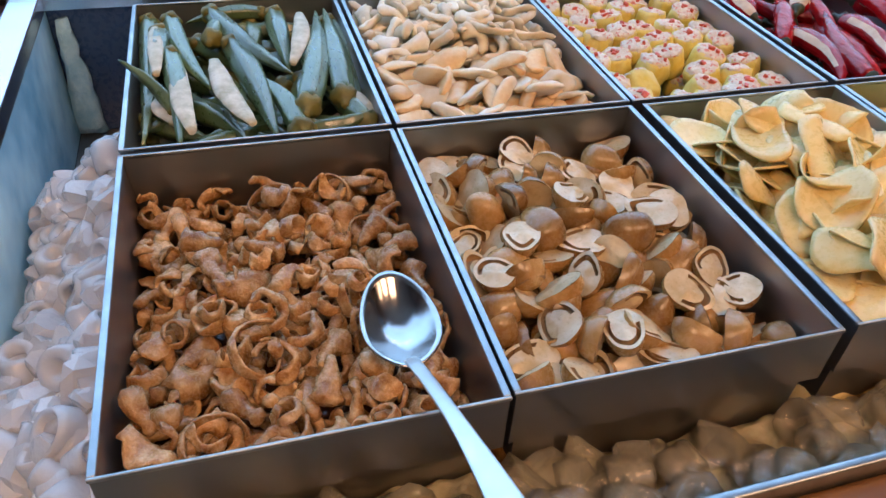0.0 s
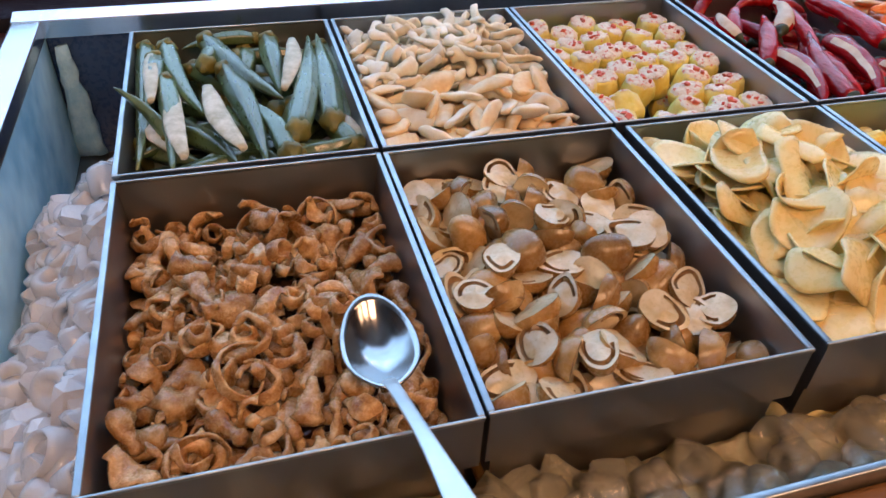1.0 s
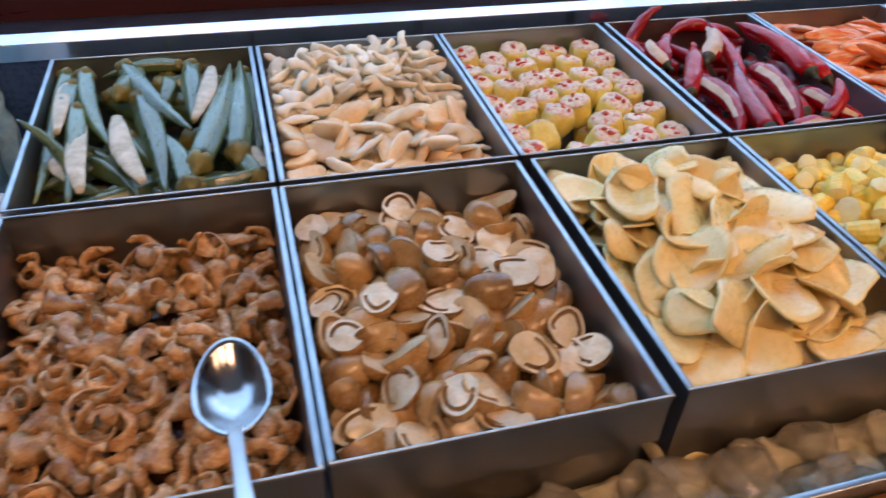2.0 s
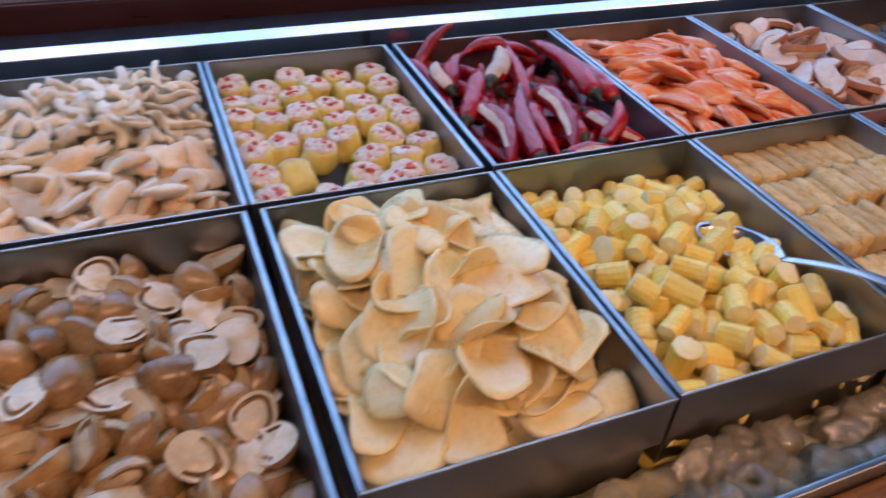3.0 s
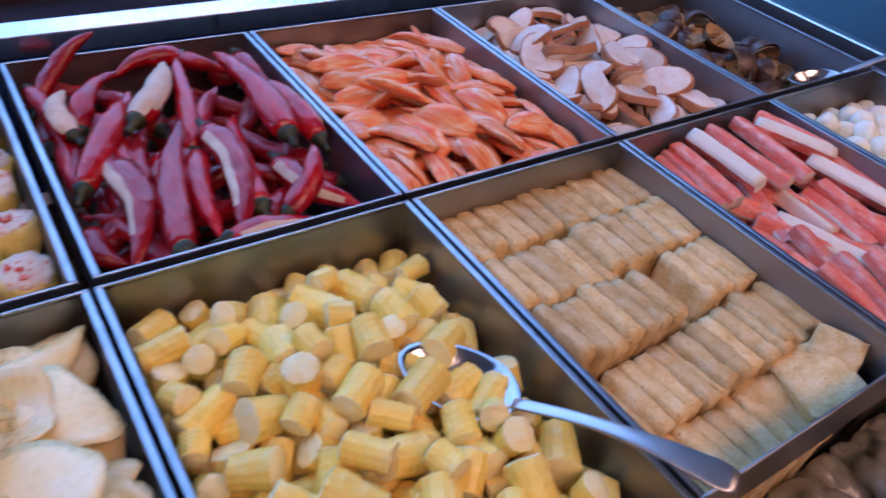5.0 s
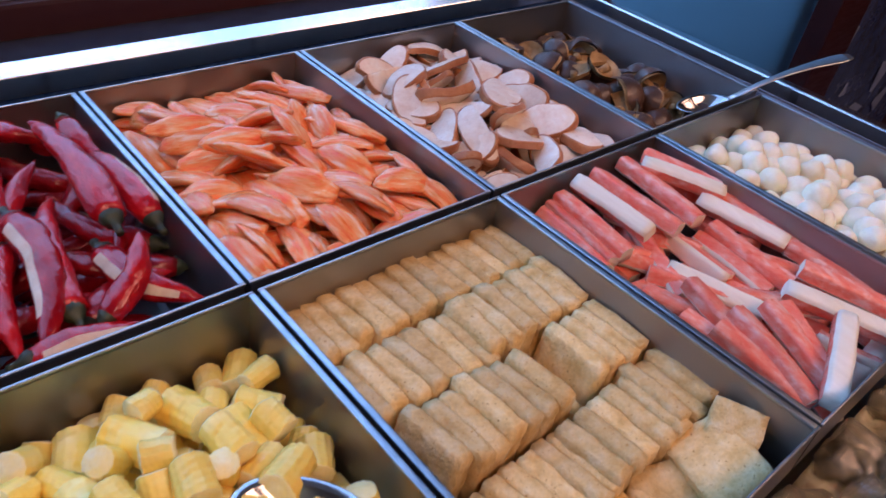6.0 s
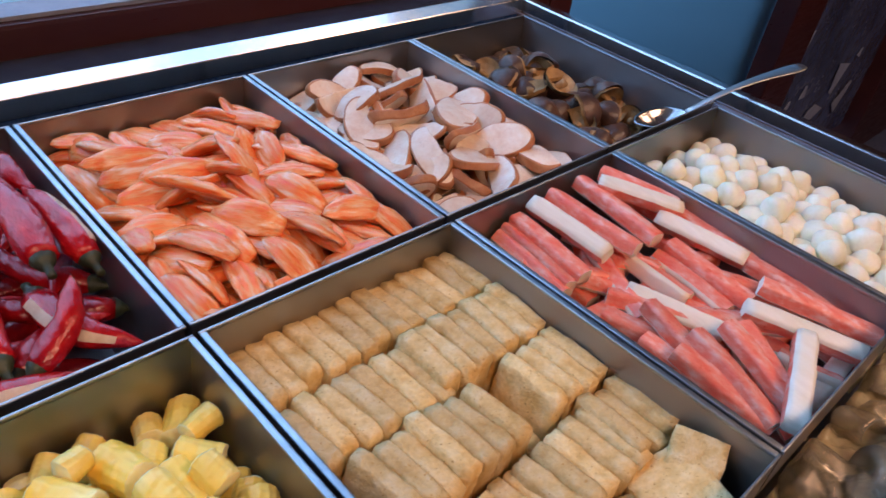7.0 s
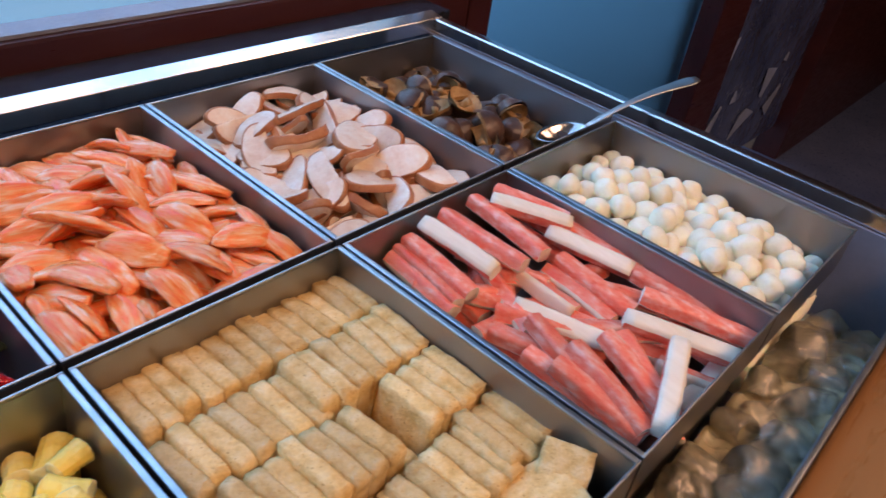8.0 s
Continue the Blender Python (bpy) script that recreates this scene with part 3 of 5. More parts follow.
                missed += 1
                if missed > 4 * count:
                    break
                continue
            self.mark(p + (0, 0, z))
            put(proto, Matrix.Translation((x + shift[0], y + shift[1], z)) @ m, tags)
            made += 1
        return made


def proto(*pieces):
    """pieces: (name, mesh, label) with the whole thing's mesh first; the rest become its parts."""
    return {"pieces": pieces, "co": np.concatenate([coords(p[1]) for p in pieces])}


def put(pr, m, tags):
    name, me, _ = pr["pieces"][0]
    ob = new(name, me)
    ob.matrix_basis = m
    tagged(ob, *tags)
    for pname, pme, plabel in pr["pieces"][1:]:
        c = new(pname, pme)
        c.parent = ob
        if plabel:
            tagged(c, plabel)
    return ob


def mound(edge, mid, gx=0.0, gy=0.0, p=2.5):
    return lambda u, v: edge + (mid - edge) * (1 - np.abs(2 * u - 1) ** p) * (1 - np.abs(2 * v - 1) ** p) + gx * (u - 0.5) + gy * (v - 0.5)


# ---------------------------------------------------------------- food: loose heaps
rnd = random.Random(11)


def curl_mesh(k):
    """A curled, ruffled strip of braised meat."""
    bm = bmesh.new()
    r = rnd.uniform(0.0062, 0.0115)
    turn_by = math.radians(rnd.uniform(110, 400))
    rise, n = rnd.uniform(-0.010, 0.012), 22
    pts = []
    for i in range(n):
        t = i / (n - 1)
        a = turn_by * (t - 0.5)
        rr = r * (1 + 0.35 * math.sin(3 * t + k))
        pts.append((rr * math.cos(a), rr * math.sin(a), rise * (t - 0.5) + 0.002 * math.sin(9 * t + k)))
    wide, thick = rnd.uniform(0.0036, 0.0062), rnd.uniform(0.0014, 0.0026)

    def section(i, a):
        t = i / (n - 1)
        f = 0.55 + 0.45 * math.sin(math.pi * min(1, max(0, t * 1.1)))
        q = 1 + 0.35 * math.sin(5 * t * 3 + 2 * a + k)
        return thick * math.cos(a) * f * q, wide * math.sin(a) * f * (1 + 0.25 * math.sin(13 * t + k))
    sweep(bm, pts, section, 12)
    wobble(bm, 0.0013, 140, k)
    wobble(bm, 0.0006, 380, k + 2)
    return mesh_of("curl", bm, BRAISED)


def stub_mesh(k):
    """A short lumpy end with a flared mouth."""
    bm = bmesh.new()
    n, length = 9, rnd.uniform(0.020, 0.034)
    bend = rnd.uniform(-0.006, 0.006)
    pts = [(bend * math.sin(math.pi * i / (n - 1)), length * (i / (n - 1) - 0.5), 0) for i in range(n)]

    def section(i, a):
        t = i / (n - 1)
        f = 0.0050 + 0.0020 * math.sin(4 * t + k) + (0.002 if t > 0.85 else 0)
        if i in (0, n - 1):
            f *= 0.55
        return f * math.cos(a), f * math.sin(a) * 0.85
    sweep(bm, pts, section, 9)
    wobble(bm, 0.0018, 210, k + 40)
    return mesh_of("stub", bm, BRAISED)


def frill_mesh(k):
    """A thin ruffled flap."""
    bm = bmesh.new()
    n = 9
    g = {}
    for i in range(n):
        for j in range(5):
            u, v = i / (n - 1) - 0.5, j / 4 - 0.5
            x, y = 0.032 * u, 0.018 * v * (1 + 0.3 * math.sin(6 * u + k))
            z = 0.004 * math.sin(9 * u + 2 * k) * (v + 0.6) + 0.0035 * math.sin(5 * v + k)
            g[i, j] = bm.verts.new((x, y, z))
    for i in range(n - 1):
        for j in range(4):
            bm.faces.new((g[i, j], g[i + 1, j], g[i + 1, j + 1], g[i, j + 1]))
    thicken(bm, 0.0022)
    wobble(bm, 0.0012, 240, k + 80)
    return mesh_of("flap", bm, BRAISED)


meat = [proto(("braised_meat_piece", f(k), "")) for k in range(6) for f in (curl_mesh, curl_mesh, curl_mesh, stub_mesh)] + [proto(("braised_meat_piece", frill_mesh(2), ""))]
heap = Heap(FRONT[0], FRONT_Y, 21, mound(-0.026, -0.006, gy=-0.014, p=4), 0.036)
heap.bed("braising_sauce", GAP_SHADE_SAUCE, "dark brown sauce bed, its colour standing for shaded gaps between meat", "sauce")
heap.lay(meat, ("curled glossy brown braised meat piece in a steel pan", "meat", "braised meat pieces"), 330, tilt=34, sink=80, tries=3, roll=80)


def half_mushroom(k):
    """Half an egg-shaped straw mushroom: rounded skin behind, a cut face with its curved hollow in front."""
    w, l, d = rnd.uniform(0.0105, 0.0132), rnd.uniform(0.0130, 0.0165), rnd.uniform(0.0115, 0.0155)
    skin, cut, gill = bmesh.new(), bmesh.new(), bmesh.new()
    na, nr = 28, 8

    def outline(a):
        y = math.sin(a)
        return w * math.cos(a) * (1 - 0.18 * y), l * y

    rings = []
    for r in range(nr):
        t = r / (nr - 1) * math.pi / 2
        rings.append([skin.verts.new((outline(2 * math.pi * i / na)[0] * math.cos(t), outline(2 * math.pi * i / na)[1] * math.cos(t), -d * math.sin(t))) for i in range(na)]
                     if r < nr - 1 else [skin.verts.new((0, 0, -d))])
    for r in range(nr - 2):
        for i in range(na):
            skin.faces.new((rings[r][i], rings[r + 1][i], rings[r + 1][(i + 1) % na], rings[r][(i + 1) % na]))
    for i in range(na):
        skin.faces.new((rings[-2][i], rings[-1][0], rings[-2][(i + 1) % na]))
    wobble(skin, 0.0010, 110, k)
    gape = rnd.uniform(0.0, 1.0)
    radii = (1.0, 0.93, 0.83, 0.79, 0.67, 0.62, 0.42, 0.2)
    open_at, open_wide = math.pi / 2 + rnd.uniform(-0.5, 0.5), rnd.uniform(0.8, 2.1)
    rings = []
    for q, f in enumerate(radii):
        ring = []
        for i in range(na):
            a = 2 * math.pi * i / na
            x, y = outline(a)
            z = 0.0004 * math.sin(3 * a + k)
            away = abs((a - open_at + math.pi) % (2 * math.pi) - math.pi)
            if q in (3, 4) and away < open_wide and k % 4:
                z -= (0.0085 if gape > 0.3 else 0.004)
            if q >= 5:
                z += 0.0016 * (1 - f) - 0.0006
            ring.append(cut.verts.new((x * f, y * f + (-0.1 * l * (1 - f)), z)))
        rings.append(ring)
    for a, b in zip(rings, rings[1:]):
        for i in range(na):
            cut.faces.new((a[i], a[(i + 1) % na], b[(i + 1) % na], b[i]))
    cut.faces.new(rings[-1])
    deep = [f for f in cut.faces if min(v.co.z for v in f.verts) < -0.003]
    for f in deep:
        gill.faces.new([gill.verts.new(v.co) for v in f.verts])
    bmesh.ops.delete(cut, geom=deep, context="FACES")
    bmesh.ops.remove_doubles(gill, verts=gill.verts[:], dist=0.00001)
    wobble(cut, 0.0010, 110, k)
    wobble(gill, 0.0010, 110, k)
    return proto(("straw_mushroom", mesh_of("mushroom_skin", skin, MUSH_SKIN), ""), ("cut_face", mesh_of("mushroom_face", cut, MUSH_CUT), "pale cut face with a curved hollow"),
                 *([("hollow", mesh_of("mushroom_hollow", gill, MUSH_GILL), "brown gills in the hollow")] if deep else []))


def whole_mushroom(k):
    bm = bmesh.new()
    bmesh.ops.create_uvsphere(bm, u_segments=20, v_segments=12, radius=1.0)
    for v in bm.verts:
        z = v.co.z
        v.co = Vector((v.co.x * 0.0125 * (1 - 0.22 * z), v.co.y * 0.0118 * (1 - 0.22 * z), z * 0.016))
    wobble(bm, 0.0016, 90, k + 5)
    return proto(("straw_mushroom", mesh_of("whole_mushroom", bm, MUSH_SKIN), ""))


mush = [half_mushroom(k) for k in range(10)]
caps = [whole_mushroom(k) for k in range(3)]
heap = Heap(FRONT[1], FRONT_Y, 5, mound(-0.030, -0.014, gx=-0.006, gy=0.002, p=4), 0.034)
heap.bed("straw_mushroom_bed", MUSH_SKIN, "packed lower layer of straw mushrooms", "mushroom")
MUSH_TAGS = ("halved tan straw mushroom with a cut face", "mushroom", "straw mushrooms")
heap.lay(mush[:5] + caps, MUSH_TAGS, 40, tilt=40, sink=75, tries=2, roll=180, tol=0.014)
heap.lay(mush * 3 + caps, MUSH_TAGS, 200, tilt=40, sink=66, tries=2, roll=115, tol=0.003)


def slice_mesh(k):
    """A thin bent slice with a rounded, partly torn outline."""
    bm = bmesh.new()
    w, l = rnd.uniform(0.021, 0.028), rnd.uniform(0.027, 0.036)
    bend, twist = (rnd.uniform(26, 42) if k % 3 == 0 else rnd.uniform(6, 22)), rnd.uniform(-0.14, 0.14)
    nr, na = 5, 26
    mid = bm.verts.new((0, 0, 0))
    prev = None
    for r in range(1, nr + 1):
        ring = []
        for i in range(na):
            a = 2 * math.pi * i / na
            f = r / nr * (1 + 0.07 * math.sin(2 * a + k) + 0.04 * math.sin(5 * a + 2 * k) * (r == nr))
            c = math.cos(a - 1.7 * k)
            if c > 0.62:
                f *= 0.62 / c
            x, y = w * f * math.cos(a), l * f * math.sin(a)
            z = bend * x * x * (1 if k % 2 else -1) + twist * x * y * 40 + 0.0008 * math.sin(y * 120 + k)
            ring.append(bm.verts.new((x, y, z)))
        for i in range(na):
            if prev is None:
                bm.faces.new((mid, ring[i], ring[(i + 1) % na]))
            else:
                bm.faces.new((prev[i], ring[i], ring[(i + 1) % na], prev[(i + 1) % na]))
        prev = ring
    thicken(bm, 0.0017)
    wobble(bm, 0.0010, 50, k)
    return mesh_of("slice", bm, SKIN_SHEET)


slices = [proto(("fish_cake_slice", slice_mesh(k), "")) for k in range(14)]
heap = Heap(FRONT[2], FRONT_Y, 8, mound(-0.028, 0.016, gx=-0.002, gy=0.006, p=2.8), 0.036)
heap.bed("fish_cake_bed", SKIN_SHEET, "packed lower layer of pale yellow slices", "fish cake")
heap.lay(slices, ("thin bent pale yellow fish cake slice", "fish cake", "fish cake slices"), 330, tilt=34, sink=66, tries=2, roll=40, crest=0.020, over=0.0, scale=(0.68, 0.98))


def corn_mesh(k):
    """A cut length of baby corn: rows of small kernels round the cob, cut ends flat."""
    r, l = rnd.uniform(0.0068, 0.0094), rnd.uniform(0.012, 0.024)
    rows, rings_n = 13, 21
    bm, both = bmesh.new(), []
    taper = rnd.uniform(-0.12, 0.12)
    segs = rows * 4

    def radius(i, a):
        t = i / (rings_n - 1) - 0.5
        return r * (1 + taper * 2 * t) * (1 + 0.065 * (abs(math.cos(a * rows / 2 + 0.10 * math.sin(i))) ** 0.5 - 0.8) + 0.020 * math.cos(i * math.pi / 2 + 1.5 * math.floor(a * rows / math.tau)))
    pts = [(0.0, l * (i / (rings_n - 1) - 0.5), 0) for i in range(rings_n)]
    sweep(bm, pts, lambda i, a: (radius(i, a) * math.cos(a), radius(i, a) * math.sin(a)), segs, cap=False)
    for i, sgn in ((0, -1), (rings_n - 1, 1)):
        ends, loop_prev = bmesh.new(), None
        for f, bulge in ((1.0, 0.0), (0.9, 0.0008), (0.62, 0.0006), (0.5, 0.0012), (0.2, 0.0014)):
            loop = []
            for q in range(segs):
                a = 2 * math.pi * q / segs
                rr = radius(i, a) * f
                loop.append(ends.verts.new((pts[i][0] + rr * math.cos(a), pts[i][1] + sgn * bulge, rr * math.sin(a))))
            if loop_prev:
                for q in range(segs):
                    face = (loop_prev[q], loop_prev[(q + 1) % segs], loop[(q + 1) % segs], loop[q])
                    ends.faces.new(face if sgn < 0 else tuple(reversed(face)))
            loop_prev = loop
        ends.faces.new(loop_prev if sgn < 0 else list(reversed(loop_prev)))
        both.append(("cut_end", mesh_of("corn_end", wobble(ends, 0.0007, 170, k), CORN_CUT), "paler cut end"))
    wobble(bm, 0.0007, 170, k)
    return proto(("baby_corn_piece", mesh_of("corn", bm, CORN), ""), *both)


corns = [corn_mesh(k) for k in range(10)]
heap = Heap(FRONT[3], FRONT_Y, 14, mound(-0.032, -0.009, gx=-0.006, gy=-0.002, p=4), 0.036)
heap.bed("baby_corn_bed", CORN, "packed lower layer of baby corn", "baby corn")
heap.lay(corns, ("cut length of yellow baby corn", "baby corn", "baby corn pieces"), 270, crest=0.019, tilt=38, sink=76, tries=3)


def ball_mesh(k):
    bm = bmesh.new()
    bmesh.ops.create_icosphere(bm, subdivisions=3, radius=0.0118)
    for v in bm.verts:
        v.co.z *= 0.93
    wobble(bm, 0.0026, 70, k)
    wobble(bm, 0.0004, 300, k + 9)
    return mesh_of("ball", bm, BALL)


balls = [proto(("fish_ball", ball_mesh(k), "")) for k in range(6)]
heap = Heap(FRONT[6], FRONT_Y, 31, mound(-0.034, -0.014, gx=-0.010, gy=0.0, p=3), 0.024)
heap.bed("fish_ball_bed", BALL, "packed lower layer of white fish balls", "fish ball")
heap.lay(balls, ("small lumpy white fish ball", "fish ball", "fish balls"), 170, tilt=90, sink=72, tries=4, scale=(0.86, 1.06))


def shred_mesh(k):
    """A thin pale mushroom shred, curled, with a frilled end."""
    bm = bmesh.new()
    n, l = 14, rnd.uniform(0.022, 0.040)
    bend, lift = rnd.uniform(-0.011, 0.011), rnd.uniform(0.0, 0.007)
    pts = [(bend * math.sin(math.pi * i / (n - 1)), l * (i / (n - 1) - 0.5), lift * math.sin(math.pi * i / (n - 1) + 0.4 * k)) for i in range(n)]
    r0 = rnd.uniform(0.0046, 0.0074)

    def section(i, a):
        t = i / (n - 1)
        f = 0.75 + 0.9 * max(0.0, t - 0.6) ** 0.8 - (0.45 if i in (0, n - 1) else 0)
        frill = 1 + 0.3 * max(0.0, t - 0.5) * math.sin(4 * a + 7 * t + k)
        return r0 * f * frill * math.cos(a), r0 * f * 0.55 * math.sin(a)
    sweep(bm, pts, section, 12)
    wobble(bm, 0.0016, 150, k + 3)
    wobble(bm, 0.0005, 380, k + 13)
    return mesh_of("shred", bm, OYSTER)


def stalk_slice_mesh(k):
    """A fat slanting slice of mushroom stalk, flat below and rounded above."""
    bm = bmesh.new()
    n, l, r0 = 12, rnd.uniform(0.026, 0.042), rnd.uniform(0.0080, 0.0112)
    bend = rnd.uniform(-0.005, 0.005)
    pts = [(bend * math.sin(math.pi * i / (n - 1)), l * (i / (n - 1) - 0.5), 0.002 * math.sin(3 * i / n + k)) for i in range(n)]

    def section(i, a):
        f = math.sin(math.pi * (0.07 + 0.86 * i / (n - 1))) ** 0.5
        v = math.sin(a)
        return r0 * f * math.cos(a), r0 * f * (0.62 * v if v > 0 else 0.25 * v)
    sweep(bm, pts, section, 14)
    wobble(bm, 0.0012, 110, k + 3)
    wobble(bm, 0.0003, 380, k + 13)
    return mesh_of("stalk_slice", bm, OYSTER_WARM if k % 3 else OYSTER)


shreds = [proto(("mushroom_strip", shred_mesh(k), "")) for k in range(12)]
stalks = [proto(("mushroom_slice", stalk_slice_mesh(k), "")) for k in range(10)]
Y_SPLIT = 0.112
heap = Heap(BACK[1], (Y_SPLIT - 0.008, BACK_Y[1]), 17, mound(-0.014, 0.006, gy=0.0, p=3), 0.034)
heap.bed("mushroom_strip_bed", OYSTER, "packed lower layer of pale mushroom strips", "mushroom")
heap.lay(shreds, ("thin curled cream-white mushroom strip", "mushroom", "pale mushroom strips"), 260, tilt=30, sink=74, tries=2)
heap = Heap(BACK[1], (BACK_Y[0], Y_SPLIT + 0.008), 18, mound(-0.022, -0.004, gy=0.010, p=4), 0.034)
heap.bed("mushroom_slice_bed", OYSTER_WARM, "packed lower layer of orange mushroom slices", "mushroom")
heap.lay(stalks + stalks + shreds[:3], ("fat orange-cream slice of mushroom stalk", "mushroom", "mushroom stalk slices"), 120, tilt=26, sink=74, tries=3)


def lobster_mesh(k):
    """A leaf-shaped orange seafood strip with long fibres and a frayed tip."""
    bm = bmesh.new()
    n, l = 14, rnd.uniform(0.044, 0.060)
    bend = rnd.uniform(-0.004, 0.004)
    w = rnd.uniform(0.0076, 0.0112)
    pts = [(bend * math.sin(math.pi * i / (n - 1)), l * (i / (n - 1) - 0.5), 0.003 * math.sin(math.pi * i / (n - 1))) for i in range(n)]

    def section(i, a):
        t = i / (n - 1)
        f = min(1.0, 0.5 + 1.6 * t) * (1 - max(0.0, t - 0.55) ** 1.6 * 2.4) if i < n - 1 else 0.10
        frayed = 1 + 0.16 * math.sin(5 * a + k) * max(0.0, 0.25 - t) * 4
        lobe = 0.66 + 0.34 * abs(math.cos(2.1 * math.pi * math.cos(a) + 0.5 * k)) ** 0.6
        return w * f * frayed * (1 + 0.05 * math.sin(8 * t + k)) * math.cos(a), w * f * 0.48 * lobe * math.sin(a)
    sweep(bm, pts, section, 28)
    wobble(bm, 0.0016, 75, k)
    wobble(bm, 0.0006, 420, k + 3)
    return mesh_of("lobster_strip", bm, LOBSTER)


lob = [proto(("seafood_strip", lobster_mesh(k), "")) for k in range(10)]
heap = Heap(BACK[4], BACK_Y, 3, mound(-0.030, -0.003, gx=-0.008, gy=-0.002, p=3.4), 0.032)
heap.bed("seafood_strip_bed", LOBSTER, "packed lower layer of orange seafood strips", "seafood")
heap.lay(lob, ("leaf-shaped glossy orange-red seafood strip", "seafood", "orange seafood strips"), 250, crest=0.02, tilt=24, sink=66, tries=2, turn=(-15, 85), roll=50)


def ham_proto(k):
    """A slanting slice of sausage with a brown rind round a pale face."""
    w, l, th = rnd.uniform(0.0145, 0.0190), rnd.uniform(0.023, 0.034), rnd.uniform(0.0045, 0.0085)
    na, bend = 30, rnd.uniform(-14, 14)
    half = k % 3 != 0
    face, rind = bmesh.new(), bmesh.new()

    def edge(a, f, z):
        x, y = w * f * math.cos(a), l * f * math.sin(a)
        if half and x < -0.3 * w:
            x = -0.3 * w + 0.1 * (x + 0.3 * w)
        return Vector((x, y, z + bend * y * y))
    for sgn in (-1, 1):
        prev = None
        for f, dz in ((0.935, 0), (0.8, 0.0004), (0.4, 0.0003)):
            ring = [face.verts.new(edge(2 * math.pi * i / na, f, sgn * (th / 2 + dz))) for i in range(na)]
            if prev:
                for i in range(na):
                    q = (prev[i], prev[(i + 1) % na], ring[(i + 1) % na], ring[i])
                    face.faces.new(q if sgn > 0 else tuple(reversed(q)))
            prev = ring
        face.faces.new(prev if sgn > 0 else list(reversed(prev)))
    prev = None
    for f, z in ((0.935, -0.5), (0.99, -0.46), (1.0, -0.3), (1.0, 0.3), (0.99, 0.46), (0.935, 0.5)):
        ring = [rind.verts.new(edge(2 * math.pi * i / na, f, z * th)) for i in range(na)]
        if prev:
            for i in range(na):
                rind.faces.new((prev[i], prev[(i + 1) % na], ring[(i + 1) % na], ring[i]))
        prev = ring
    for b in (face, rind):
        wobble(b, 0.0012, 90, k)
    return proto(("sausage_slice", mesh_of("ham", face, HAM), ""), ("rind", mesh_of("rind", rind, RIND), "thin brown rind"))


hams = [ham_proto(k) for k in range(9)]
heap = Heap(BACK[5], BACK_Y, 12, mound(-0.036, -0.009, gx=-0.004, gy=0.002, p=3), 0.032)
heap.bed("sausage_bed", HAM, "packed lower layer of sausage slices", "sausage")
heap.lay(hams, ("slanting slice of pink sausage with brown rind", "sausage", "sausage slices"), 120, tilt=36, sink=70, tries=2, roll=60, crest=0.022)


def shiitake_proto(k):
    """A dark mushroom cap, domed above and hollow with tan gills below, with a short stalk."""
    r = rnd.uniform(0.0160, 0.0210)
    cap, gill = bmesh.new(), bmesh.new()
    na = 26
    cut = 0.25 if k % 2 else -2
    for bm, z0, dome, out in ((cap, 0.0, 0.013, 1.0), (gill, -0.0030, 0.005, 0.96)):
        prev = None
        for q in range(7):
            f = 1 - q / 7.2
            ring = []
            for i in range(na):
                a = 2 * math.pi * i / na
                x, y = r * f * out * math.cos(a), r * f * out * math.sin(a) * 0.92
                if x < -cut * r and cut > 0:
                    x = -cut * r
                curl = -0.003 if q == 0 else 0
                ring.append(bm.verts.new((x, y, z0 + dome * (1 - f * f) ** 0.8 + curl)))
            if prev:
                for i in range(na):
                    fc = (prev[i], prev[(i + 1) % na], ring[(i + 1) % na], ring[i])
                    bm.faces.new(fc if bm is cap else tuple(reversed(fc)))
            prev = ring
        bm.faces.new(prev if bm is cap else list(reversed(prev)))
    sweep(gill, [(0.0, 0.001 * i, 0.003 - 0.0025 * i) for i in range(5)], lambda i, a: (0.0032 * math.cos(a), 0.0032 * math.sin(a)), 10)
    for b in (cap, gill):
        wobble(b, 0.0020, 70, k)
        wobble(b, 0.0004, 260, k + 4)
    return proto(("shiitake", mesh_of("cap", cap, SHII), ""), ("gill_side", mesh_of("gill_side", gill, SHII_IN), "tan gills and stalk"))


shii = [shiitake_proto(k) for k in range(8)]
heap = Heap(BACK[6], BACK_Y, 9, mound(-0.040, -0.006, gx=-0.010, gy=0.004, p=3), 0.03)
heap.bed("shiitake_bed", SHII, "packed lower layer of dark shiitake", "mushroom")
heap.lay(shii, ("soaked dark brown shiitake mushroom cap", "mushroom", "shiitake mushrooms"), 90, tilt=40, sink=72, tries=2, roll=180, crest=0.02)


# ---------------------------------------------------------------- food: pieces laid by hand
def rod_path(a, b, n, bow, rng_):
    a, b = Vector(a), Vector(b)
    d = b - a
    side = d.cross(Vector((0, 0, 1))).normalized()
    s, u = rng_.uniform(-bow, bow), rng_.uniform(-0.2 * bow, 0.6 * bow)
    mid = (a + b) / 2
    return mid, [a + d * (i / (n - 1)) + (side * s + Vector((0, 0, u))) * math.sin(math.pi * i / (n - 1)) - mid for i in range(n)]


def split_by_slot(bm):
    """Two meshes' worth of faces out of one, by material slot."""
    other = bm.copy()
    for b, keep in ((bm, 0), (other, 1)):
        bmesh.ops.delete(b, geom=[f for f in b.faces if f.material_index != keep], context="FACES")
    return bm, other


def kept_in(p, span, ys, r):
    return (min(max(p[0], span[0] + r + 0.002), span[1] - r - 0.002), min(max(p[1], ys[0] + r + 0.002), ys[1] - r - 0.002), p[2])


